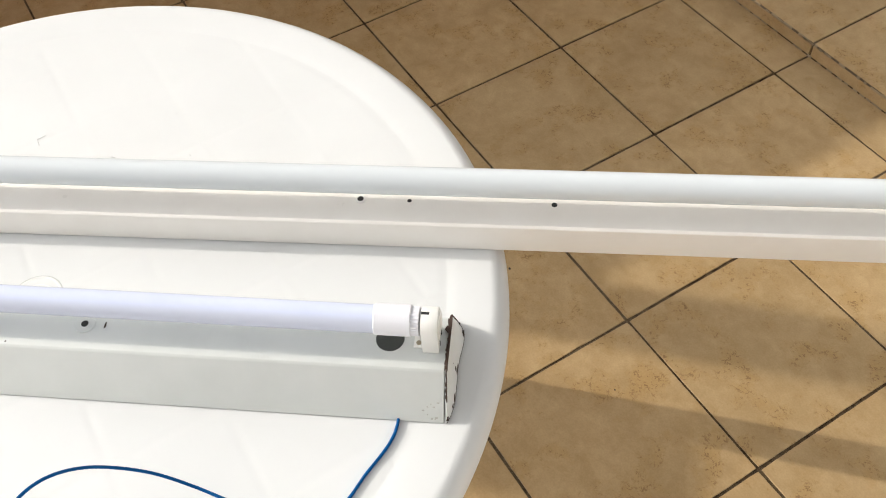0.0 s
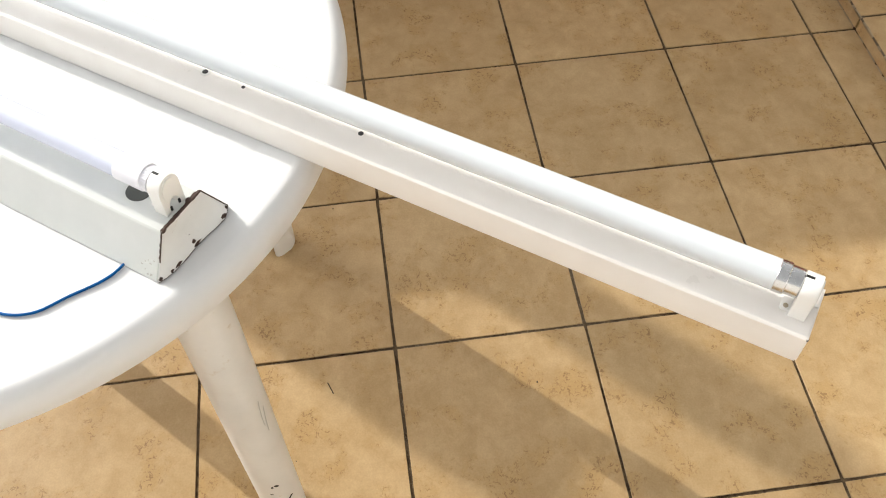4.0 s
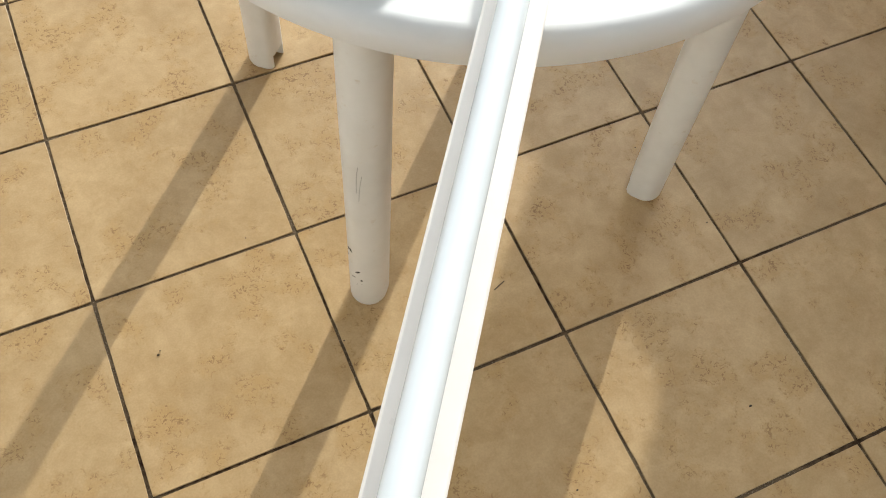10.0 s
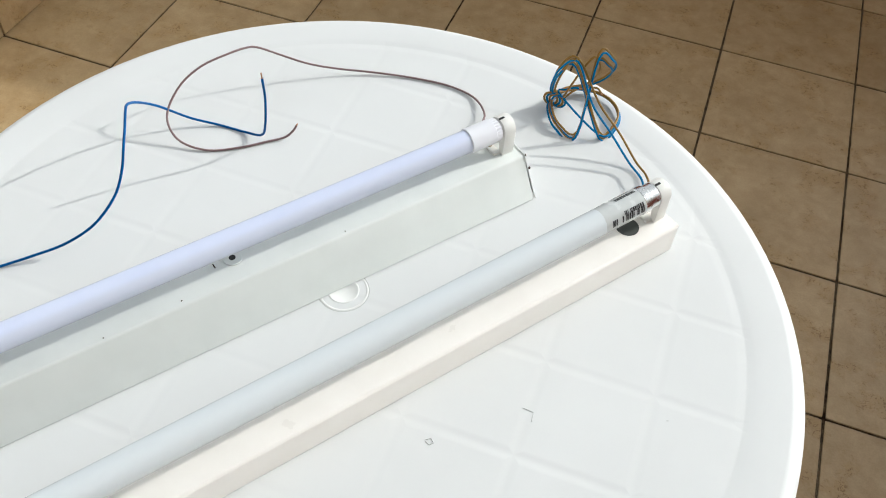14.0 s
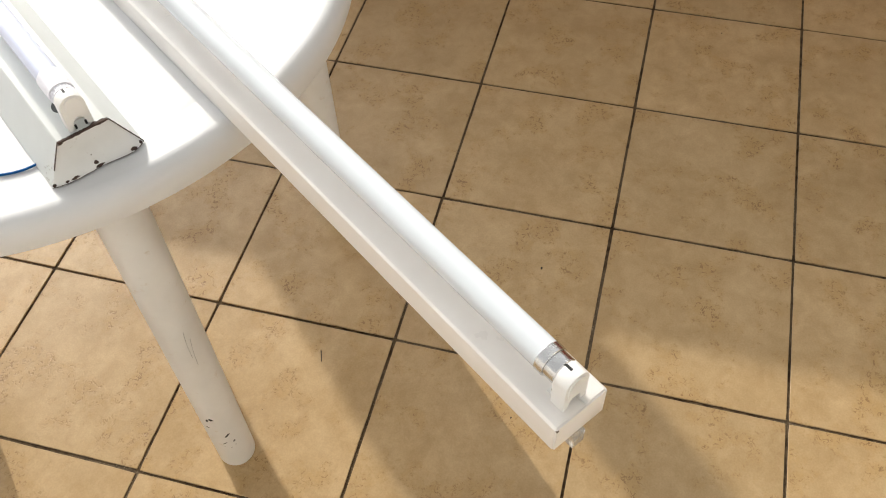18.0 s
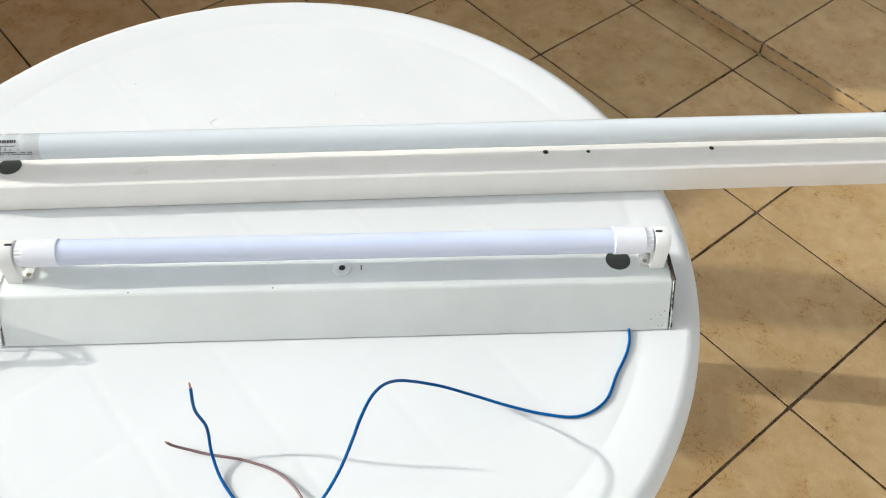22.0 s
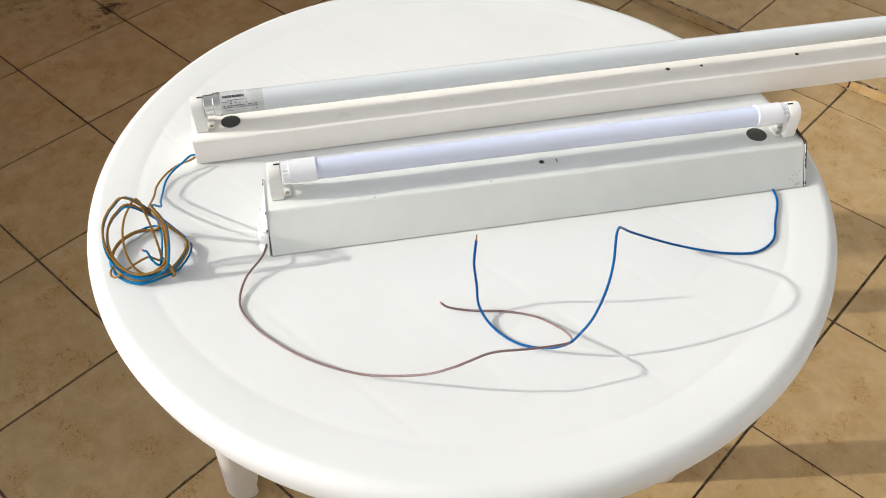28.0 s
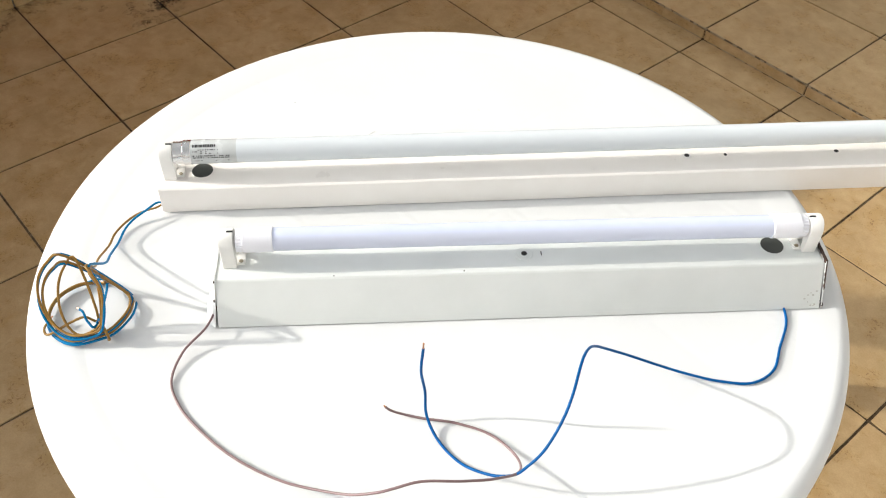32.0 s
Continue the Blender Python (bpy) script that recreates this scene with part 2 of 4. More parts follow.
TILE = tile_material("beige_stoneware", 0.952)
PLINTH = tile_material("plinth_stoneware", 0.98)
def grout_material():
    """Dirty joint filler: dark stretches, paler worn ones and pale sandy specks."""
    m, n, l, b = node_mat("dirty_grout")
    co = n.new("ShaderNodeTexCoord")
    broad, mid, speck_ = noise_tex(n, 5, 3), noise_tex(n, 60, 4, 0.6), noise_tex(n, 420, 2)
    for t in (broad, mid, speck_):
        l.new(co.outputs["Object"], t.inputs["Vector"])
    dark = ramp(n, [(0.38, (0.018, 0.009, 0.005)), (0.62, (0.110, 0.074, 0.042))])
    l.new(mid.outputs["Fac"], dark.inputs["Fac"])
    worn = ramp(n, [(0.40, (0, 0, 0)), (0.60, (1, 1, 1))])
    l.new(broad.outputs["Fac"], worn.inputs["Fac"])
    part_worn = mixer(n, l, 1.0, worn.outputs["Color"], (0.55, 0.55, 0.55), "MULTIPLY")
    col = mixer(n, l, part_worn, dark.outputs["Color"], (0.150, 0.115, 0.075))
    fleck = ramp(n, [(0.57, (0, 0, 0)), (0.68, (1, 1, 1))])
    l.new(speck_.outputs["Fac"], fleck.inputs["Fac"])
    few = mixer(n, l, 1.0, fleck.outputs["Color"], worn.outputs["Color"], "MULTIPLY")
    l.new(mixer(n, l, few, col, (0.30, 0.25, 0.18)), b.inputs["Base Color"])
    b.inputs["Roughness"].default_value = 0.95
    b.inputs["Specular IOR Level"].default_value = 0.12
    bp = n.new("ShaderNodeBump")
    bp.inputs["Strength"].default_value, bp.inputs["Distance"].default_value = 0.7, 0.002
    l.new(speck_.outputs["Fac"], bp.inputs["Height"])
    l.new(bp.outputs["Normal"], b.inputs["Normal"])
    return m


def diffuser_material():
    """Milky tube: the lavender strip inside shows along its crown, the flanks are greyer."""
    m, n, l, b = node_mat("milky_lavender_diffuser")
    co, sep = n.new("ShaderNodeTexCoord"), n.new("ShaderNodeSeparateXYZ")
    l.new(co.outputs["Object"], sep.inputs["Vector"])
    side = n.new("ShaderNodeMath")
    side.operation = "ABSOLUTE"
    l.new(sep.outputs["Y"], side.inputs[0])
    across = n.new("ShaderNodeMapRange")
    across.interpolation_type = "SMOOTHSTEP"
    across.inputs["From Min"].default_value, across.inputs["From Max"].default_value = 0.0045, 0.0095
    l.new(side.outputs["Value"], across.inputs["Value"])
    cloud = noise_tex(n, 30, 3)
    l.new(co.outputs["Object"], cloud.inputs["Vector"])
    core = ramp(n, [(0.3, (0.600, 0.650, 0.830)), (0.7, (0.635, 0.680, 0.845))])
    l.new(cloud.outputs["Fac"], core.inputs["Fac"])
    l.new(mixer(n, l, across.outputs["Result"], core.outputs["Color"], (0.600, 0.635, 0.765)), b.inputs["Base Color"])
    b.inputs["Roughness"].default_value = 0.26
    return m


GROUT = grout_material()
MORTAR = paint("grey_mortar", (0.30, 0.28, 0.25), 0.95, grain=0.08, scale=40, bump=0.8)
PLASTER = plaster_material("white_rough_plaster", (0.66, 0.65, 0.62))
RED = plaster_material("brick_red_paint", (0.40, 0.090, 0.055))
HOUSE = plaster_material("cream_render", (0.62, 0.56, 0.46), 9)
TOP = tabletop_material()
PLASTIC = paint("white_plastic", (0.80, 0.80, 0.785), 0.34, grain=0.008, scale=40)
LEG = paint("white_plastic_worn", (0.69, 0.685, 0.665), 0.42, grain=0.02, scale=30, dirt=0.15, dirt_colour=(0.60, 0.56, 0.50))
SCUFF = paint("black_scuff", (0.035, 0.030, 0.028), 0.8, grain=0.1, scale=300)
LONG_PAINT = paint("warm_white_enamel", (0.83, 0.795, 0.755), 0.30, grain=0.01, scale=30)
SHORT_PAINT = paint("aged_white_enamel", (0.68, 0.70, 0.68), 0.33, grain=0.010, scale=24)
PLATE_PAINT = paint("chipped_white_enamel", (0.70, 0.71, 0.70), 0.4, grain=0.03, scale=50, dirt=0.35, dirt_colour=(0.40, 0.35, 0.30))
RUST = paint("rusty_edge", (0.055, 0.030, 0.022), 0.85, grain=0.12, scale=260, bump=0.5)
HOLDER = smooth_plastic("white_polycarbonate", (0.80, 0.79, 0.76), 0.32)
CAP = smooth_plastic("white_cap_plastic", (0.77, 0.77, 0.82), 0.34)
SCRATCH = paint("grey_scratch", (0.46, 0.46, 0.45), 0.8, grain=0.05, scale=300)
HOLE = paint("dark_opening", (0.012, 0.012, 0.012), 0.7, grain=0.02, scale=80)
GROMMET = paint("dark_grey_knockout", (0.045, 0.05, 0.045), 0.55, grain=0.04, scale=120)
METAL = paint("aluminium_cap", (0.70, 0.70, 0.70), 0.24, metal=1.0, grain=0.03, scale=120)
PIN = paint("brass_pin", (0.45, 0.40, 0.30), 0.35, metal=1.0, grain=0.04, scale=200)
LED = diffuser_material()
GLASS = smooth_plastic("frosted_tube_glass", (0.645, 0.680, 0.705), 0.20)
LABEL = paint("silvery_label_band", (0.56, 0.58, 0.58), 0.25, grain=0.03, scale=80)
INK = paint("black_print", (0.02, 0.02, 0.022), 0.5, grain=0.02, scale=100)
CLEAR = smooth_plastic("milky_clear_plastic", (0.86, 0.88, 0.90), 0.18)
CLEAR.node_tree.nodes["Principled BSDF"].inputs["Transmission Weight"].default_value = 0.75
BLUE = paint("blue_insulation", (0.0005, 0.082, 0.270), 0.42, grain=0.03, scale=200, spec=0.12)
CYAN = paint("light_blue_insulation", (0.001, 0.165, 0.38), 0.42, grain=0.03, scale=200, spec=0.14)
BROWN = paint("mauve_brown_insulation", (0.225, 0.145, 0.145), 0.36, grain=0.03, scale=200, spec=0.3)
OCHRE = paint("ochre_insulation", (0.295, 0.165, 0.040), 0.42, grain=0.04, scale=200, spec=0.2)
COPPER = paint("bare_copper", (0.55, 0.28, 0.16), 0.35, metal=1.0, grain=0.05, scale=300)
WORN = paint("worn_grey_paint", (0.50, 0.49, 0.46), 0.6, grain=0.06, scale=200)
TWIG = paint("dry_twig", (0.05, 0.035, 0.025), 0.9, grain=0.1, scale=300)


# ---- building helpers ----
def link_mesh(name, bm, material, smooth=None):
    me = bpy.data.meshes.new(name)
    bmesh.ops.recalc_face_normals(bm, faces=bm.faces[:])
    bm.to_mesh(me)
    bm.free()
    me.materials.append(material)
    if smooth is not None:
        me.shade_smooth()
        me.set_sharp_from_angle(angle=radians(smooth))
    return new(name, me)


def part(name, bm, material, parent, label="", smooth=35):
    ob = link_mesh(name, bm, material, smooth)
    ob.parent = parent
    if label:
        tagged(ob, label)
    return ob


def thing(name, m, label, category, group="", kind=""):
    ob = new(name)
    ob.empty_display_size = 0.05
    ob.matrix_world = Matrix.Translation(SETTING) @ m
    return tagged(ob, label, category, group, kind)


def box(x0, x1, y0, y1, z0, z1, bevel=0.0, bm=None, segments=2):
    b = bmesh.new()
    bmesh.ops.create_cube(b, size=1)
    bmesh.ops.scale(b, vec=(x1 - x0, y1 - y0, z1 - z0), verts=b.verts)
    bmesh.ops.translate(b, vec=((x0 + x1) / 2, (y0 + y1) / 2, (z0 + z1) / 2), verts=b.verts)
    if bevel:
        bmesh.ops.bevel(b, geom=b.edges[:], offset=bevel, segments=segments, affect="EDGES", profile=0.6)
    return b if bm is None else merge(bm, b)


def merge(bm, other):
    me = bpy.data.meshes.new("tmp")
    other.to_mesh(me)
    other.free()
    bm.from_mesh(me)
    bpy.data.meshes.remove(me)
    return bm


def lathe(profile, steps=96, closed=False):
    """Turns a list of (radius, height) round the z axis."""
    bm = bmesh.new()
    rings = []
    for r, z in profile:
        if r < 1e-6:
            rings.append([bm.verts.new((0, 0, z))])
        else:
            rings.append([bm.verts.new((r * math.cos(2 * math.pi * k / steps), r * math.sin(2 * math.pi * k / steps), z)) for k in range(steps)])
    for a, b in zip(rings, rings[1:] + (rings[:1] if closed else [])):
        for k in range(steps):
            j = (k + 1) % steps
            q = [a[k % len(a)], a[j % len(a)], b[j % len(b)], b[k % len(b)]]
            u = list(dict.fromkeys(q))
            if len(u) > 2:
                bm.faces.new(u)
    return bm


def prism(outline, x0, x1, bevel=0.0):
    """An outline in (y, z) drawn out along x."""
    bm = bmesh.new()
    a = [bm.verts.new((x0, y, z)) for y, z in outline]
    b = [bm.verts.new((x1, y, z)) for y, z in outline]
    n = len(outline)
    bm.faces.new(a)
    bm.faces.new(b[::-1])
    for k in range(n):
        bm.faces.new((a[k], a[(k + 1) % n], b[(k + 1) % n], b[k]))
    if bevel:
        bmesh.ops.bevel(bm, geom=bm.edges[:], offset=bevel, segments=2, affect="EDGES", profile=0.6)
    return bm


def rod(x0, x1, r, steps=28, y=0.0, z=0.0, soften=0.0):
    """A round bar along x, its ends rounded by soften."""
    s = soften
    prof = [(0, x0), (r - s, x0), (r, x0 + s), (r, x1 - s), (r - s, x1), (0, x1)] if s else [(0, x0), (r, x0), (r, x1), (0, x1)]
    bm = lathe(prof, steps)
    bmesh.ops.rotate(bm, verts=bm.verts, cent=(0, 0, 0), matrix=Matrix.Rotation(radians(90), 3, "Y"))
    bmesh.ops.translate(bm, verts=bm.verts, vec=(0, y, z))
    return bm


def disc(x, y, z, r, h=0.0006, steps=28):
    bm = lathe([(0, 0), (r, 0), (r, h * 0.6), (r - h * 0.4, h), (0, h)], steps)
    bmesh.ops.translate(bm, verts=bm.verts, vec=(x, y, z))
    return bm


def curve_points(ctrl, per=8):
    """Points of a smooth line through the control points."""
    c = [Vector(p) for p in ctrl]
    c = [2 * c[0] - c[1], *c, 2 * c[-1] - c[-2]]
    out = []
    for i in range(1, len(c) - 2):
        p0, p1, p2, p3 = c[i - 1:i + 3]
        for k in range(per):
            t = k / per
            out.append(0.5 * (2 * p1 + (p2 - p0) * t + (2 * p0 - 5 * p1 + 4 * p2 - p3) * t * t + (3 * p1 - p0 - 3 * p2 + p3) * t ** 3))
    return out + [c[-2]]


def tube(points, r, sides=9):
    """A round wire along points, carried without twist."""
    bm = bmesh.new()
    up, rings = Vector((0.3, 0.2, 1)).normalized(), []
    for i, p in enumerate(points):
        way = (points[min(i + 1, len(points) - 1)] - points[max(i - 1, 0)]).normalized()
        up = (up - way * up.dot(way)).normalized()
        side = way.cross(up)
        rings.append([bm.verts.new(p + (up * math.cos(a) + side * math.sin(a)) * r) for a in (2 * math.pi * k / sides for k in range(sides))])
    for a, b in zip(rings, rings[1:]):
        for k in range(sides):
            bm.faces.new((a[k], a[(k + 1) % sides], b[(k + 1) % sides], b[k]))
    bm.faces.new(rings[0])
    bm.faces.new(rings[-1][::-1])
    return bm


# ---- the terrace: plan ----
S = 0.335                       # one tile and its joint
WEST, EAST = -0.632, 8 * S      # wall faces
NORTH, STEP, SOUTH = 2.82, -1.443, -3.9
RISE = 0.034                    # the raised part beyond the step
TABLE = (0.6688, 0.1098)
TABLE_Z = 0.712
SETTING = (-0.0010, 0.0032, 0.0)   # the table and all that lies on it, against the joints of the floor

floor = tagged(link_mesh("floor", box(WEST - 0.3, EAST + 0.3, STEP, NORTH + 0.3, -0.2, -0.0024), GROUT),
               "terrace floor of beige stoneware tiles with dark joints", "floor", kind="structure")
platform = tagged(link_mesh("floor_raised", box(WEST - 0.3, EAST + 0.3, SOUTH - 0.3, STEP - 0.006, -0.2, RISE - 0.0024), GROUT),
                  "slightly raised tiled part of the terrace", "floor", kind="structure")
ground = tagged(link_mesh("ground", box(-400, 400, -400, 400, -3.4, -3.2), paint("street_ground", (0.16, 0.15, 0.13), 0.9, grain=0.08, scale=2)),
                "plain ground below the terrace", "ground", kind="structure")


def wall(name, x0, x1, y0, y1, h, material, label, foot=-0.2):
    return tagged(link_mesh(name, box(x0, x1, y0, y1, foot, h, 0.012), material), label, "wall", kind="structure")


PARAPET = 1.178
wall_east = wall("wall_east", EAST + 0.006, EAST + 0.20, SOUTH - 0.3, NORTH + 0.20, PARAPET, RED, "low brick-red painted terrace wall over a tiled plinth")
# unseen upper stretch, added to keep sun and sky off the floor by the step
wall_east_high = wall("wall_east_high", EAST + 0.010, EAST + 0.196, SOUTH - 0.28, 0.50, 1.85, HOUSE, "unseen taller cream wall added to shade the floor by the raised part", PARAPET - 0.001)
wall_north = wall("wall_north", WEST - 0.3, EAST + 0.004, NORTH + 0.006, NORTH + 0.20, PARAPET, RED, "low brick-red painted terrace wall")
wall_west = wall("wall_west", WEST - 0.22, WEST - 0.012, STEP - 0.3, NORTH + 0.004, 1.15, PLASTER, "rough white plastered terrace wall with a pitted surface")
wall_south = wall("wall_south", WEST - 0.6, EAST + 0.004, SOUTH - 0.32, SOUTH - 0.1, 2.9, HOUSE, "cream rendered house wall closing the terrace")

# two unseen round-topped posts on the east wall, added for their soft floor shadows
for y, r, h in ((1.868, 0.098, 1.462), (1.472, 0.070, 1.50)):
    bm = bmesh.new()
    prof = [(0, PARAPET - 0.05), (r, PARAPET - 0.05), (r, h - 0.08), (0.94 * r, h - 0.04), (0.72 * r, h - 0.012), (0.35 * r, h), (0, h + 0.004)]
    b = lathe(prof, 24)
    bmesh.ops.translate(b, verts=b.verts, vec=(EAST + 0.1, y, 0))
    tagged(link_mesh("wall_post", b, RED, 40), "unseen round-topped post added to cast soft shade on the floor", "post", kind="structure")


# ---- the table ----
def garden_table():
    t = thing("garden_table", pose(TABLE[0] + 0.001, TABLE[1] + 0.003, 0), "round white moulded plastic garden table with four legs", "table")
    z = TABLE_Z
    prof = [(0, z), (0.368, z), (0.372, z - 0.0001), (0.3775, z - 0.0006), (0.3795, z - 0.0006), (0.385, z - 0.0001), (0.389, z), (0.418, z), (0.4195, z - 0.0001), (0.4235, z - 0.0009), (0.4275, z - 0.0029), (0.4310, z - 0.0062), (0.4335, z - 0.0105),
            (0.4350, z - 0.016), (0.4352, z - 0.024), (0.4325, z - 0.036), (0.4295, z - 0.045), (0.4265, z - 0.0455), (0.4245, z - 0.044), (0.428, z - 0.024), (0.424, z - 0.010), (0.40, z - 0.006), (0, z - 0.006)]
    # the top's own origin lies on its surface, at the middle, where its embossed grid begins
    bm = lathe([(r, h - z) for r, h in prof], 160)
    top = part("tabletop", bm, TOP, t, "white plastic top with a faint embossed grid", 50)
    top.location = (0, 0, z)
    # plug of the parasol hole: two shallow rings
    ring = lathe([(0.0215, 0.0), (0.0222, 0.0003), (0.0232, 0.0003), (0.0238, 0.0)], 48)
    merge(ring, lathe([(0.0, 0.0), (0.0128, 0.0), (0.0134, 0.0003), (0.0144, 0.0003), (0.0150, 0.0)], 40))
    plug = part("parasol_hole_plug", ring, PLASTIC, t, "round plug in the middle of the top")
    plug.location = (0.0, 0.004, z + 0.0001)
    # the gap round the plug, drawn as a thin grey ring
    gap = lathe([(0.0238, 0.00005), (0.0246, 0.00012), (0.0247, 0.00005)], 48)
    g = part("plug_gap", gap, paint("grey_gap", (0.52, 0.52, 0.51), 0.8), plug)
    # legs
    for sx, sy in ((-1, -1), (1, -1), (1, 1), (-1, 1)):
        bm = bmesh.new()
        inward = math.atan2(-sy, -sx)
        levels = [(0.0, 0.3665, 0.0286), (0.003, 0.3665, 0.0294), (0.030, 0.3661, 0.0295), (0.032, 0.3661, 0.0295), (0.25, 0.363, 0.0302), (0.50, 0.361, 0.0307), (0.640, 0.357, 0.0313), (0.706, 0.353, 0.0325)]
        # round outside, flat on the side of the table's middle, where the foot is hollowed
        section = [(math.cos(v), math.sin(v)) for v in (radians(80 + 200 * k / 22) for k in range(23))] + [(0.62, -0.93), (0.86, -0.82), (0.97, -0.62), (1.0, -0.50), (1.0, 0.50), (0.97, 0.62), (0.86, 0.82), (0.62, 0.93)]
        rings = []
        for level, (h, out, r) in enumerate(levels):
            cx, cy = sx * out / math.sqrt(2), sy * out / math.sqrt(2)
            ring_ = []
            for p, q in section:
                if level < 3 and abs(q) == 0.50:
                    p = 0.1
                ring_.append(bm.verts.new((cx + r * (p * math.cos(inward) - q * math.sin(inward)), cy + r * (p * math.sin(inward) + q * math.cos(inward)), h)))
            rings.append(ring_)
        count = len(section)
        for a, b in zip(rings, rings[1:]):
            for k in range(count):
                bm.faces.new((a[k], a[(k + 1) % count], b[(k + 1) % count], b[k]))
        bm.faces.new(rings[0])
        bm.faces.new(rings[-1][::-1])
        bmesh.ops.triangulate(bm, faces=[f for f in bm.faces if len(f.verts) > 4])
        leg = part("leg", bm, LEG, t, smooth=40)
        if (sx, sy) == (-1, -1):
            rng = random.Random(5)
            for k in range(9):
                a = radians(rng.uniform(170, 245))
                h = rng.choice((0.055, 0.075, 0.10, 0.13, 0.16)) + rng.uniform(-0.01, 0.01)
                out, r = 0.3648, 0.0294
                c = Vector((-out / math.sqrt(2) + (r + 0.0008) * math.cos(a), -out / math.sqrt(2) + (r + 0.0008) * math.sin(a), h))
                side = Vector((-math.sin(a), math.cos(a), 0))
                w, hh = rng.uniform(0.0012, 0.005), rng.uniform(0.0008, 0.004)
                lean = rng.uniform(-0.8, 0.8)
                pts = [c + side * (w * q) + Vector((0, 0, hh * p + lean * w * q)) for q, p in ((-1, -0.3), (-0.2, -1), (1, 0.2), (0.4, 1), (-0.6, 0.5))]
                sb = bmesh.new()
                sb.faces.new([sb.verts.new(p) for p in pts])
                ext = bmesh.ops.extrude_face_region(sb, geom=sb.faces[:])
                bmesh.ops.translate(sb, verts=[v for v in ext["geom"] if isinstance(v, bmesh.types.BMVert)], vec=(-0.0008 * math.cos(a), -0.0008 * math.sin(a), 0))
                part("scuff_mark", sb, SCUFF, leg, "black scuff near the foot")
            for k, (a0, h0, lean) in enumerate(((226, 0.335, 0.10), (231, 0.315, 0.16))):
                pts = []
                for i in range(7):
                    a, h = radians(a0 + lean * 60 * i / 6 - 2 * math.sin(i / 2)), h0 + 0.060 * i / 6
                    pts.append(Vector((-0.3625 / math.sqrt(2) + 0.0311 * math.cos(a), -0.3625 / math.sqrt(2) + 0.0311 * math.sin(a), h)))
                part("scratch", tube(pts, 0.0005, 5), SCRATCH, leg, "thin grey scratch along the leg")
    # little scratches and specks on the top
    for k, (x, y, pts) in enumerate(((0.200, -0.058, ((-0.006, 0.004), (0.004, 0.003), (0.005, -0.006))), (0.130, -0.114, ((-0.004, 0.0), (0.0, 0.003), (0.004, 0.0), (0.001, -0.003), (-0.003, -0.001))),
                                     (0.156, -0.195, ((-0.001, 0.0), (0.0015, 0.0005))), (0.09, -0.185, ((-0.0012, 0.0), (0.001, 0.0008))), (0.315, -0.02, ((-0.0008, 0.0), (0.0010, 0.0006))))):
        sb = tube([Vector((x + px, y + py, z + 0.0002)) for px, py in pts], 0.00028, 5)
        part("scratch", sb, SCRATCH, t, "small grey scratch")
    return t


table = garden_table()


# ---- lamp battens ----
def arc(cx, cz, r, a0, a1, n):
    return [(cx + r * math.cos(radians(a0 + (a1 - a0) * k / n)), cz + r * math.sin(radians(a0 + (a1 - a0) * k / n))) for k in range(n + 1)]


def lamp_holder(parent, x, top, axis, inward, y=0.0, block=False):
    """An upright holder that grips one end of a tube; inward: +1 where the tube runs towards +x."""
    h = axis - top
    outline = [(-0.0125, 0.0), *[(y, z) for y, z in arc(0, h, 0.0122, 180, 0, 14)], (0.0125, 0.0), (0.0062, 0.0), *arc(0, 0.010, 0.0055, 0, 180, 8), (-0.0062, 0.0)]
    body = part("lamp_holder", prism([(y, top + z) for y, z in outline], x - 0.0068, x + 0.0068, 0.0010), HOLDER, parent, "white plastic lamp holder")
    body.location = (0, y, 0)
    face = prism([(y * 0.8, top + z * 0.94 + 0.001) for y, z in [(-0.0105, 0.016), *arc(0, h, 0.0112, 180, 0, 12), (0.0105, 0.016)]], x - inward * 0.0080, x - inward * 0.0066)
    part("holder_back", face, HOLDER, body)
    if block:
        # dark piece put in for the shade inside the hollow arch
        part("contact_block", box(x - 0.003, x + 0.003, 0.0006, 0.0050, top, top + 0.0105), GROMMET, body, "dark block standing in for the shaded hollow of the arch")
    for s in () if block else (-1, 1):
        part("recess", box(x - inward * 0.0068 - 0.0005, x - inward * 0.0068 + 0.0005, s * 0.0052 - 0.0011, s * 0.0052 + 0.0011, top + 0.0020, top + 0.0070), HOLE, body, "dark wiring recess low on the back")
    part("slot", box(x + inward * 0.0035 - 0.0032, x + inward * 0.0035 + 0.0032, -0.0012, 0.0012, top + h + 0.006, top + h + 0.01235), HOLE, body, "dark slot for the tube's pins")
    part("pin", rod(x + inward * 0.0015, x + inward * 0.0062, 0.0007, 8, 0, top + h + 0.0113), PIN, body)
    foot = box(x + inward * 0.006, x + inward * 0.0145, -0.0085, 0.0085, top, top + 0.0022, 0.0006)
    part("holder_foot", foot, HOLDER, body)
    part("screw", disc(x + inward * 0.0105, -0.0045, top + 0.0022, 0.0022, 0.0008, 14), PIN, body, "small dark screw")
    return body


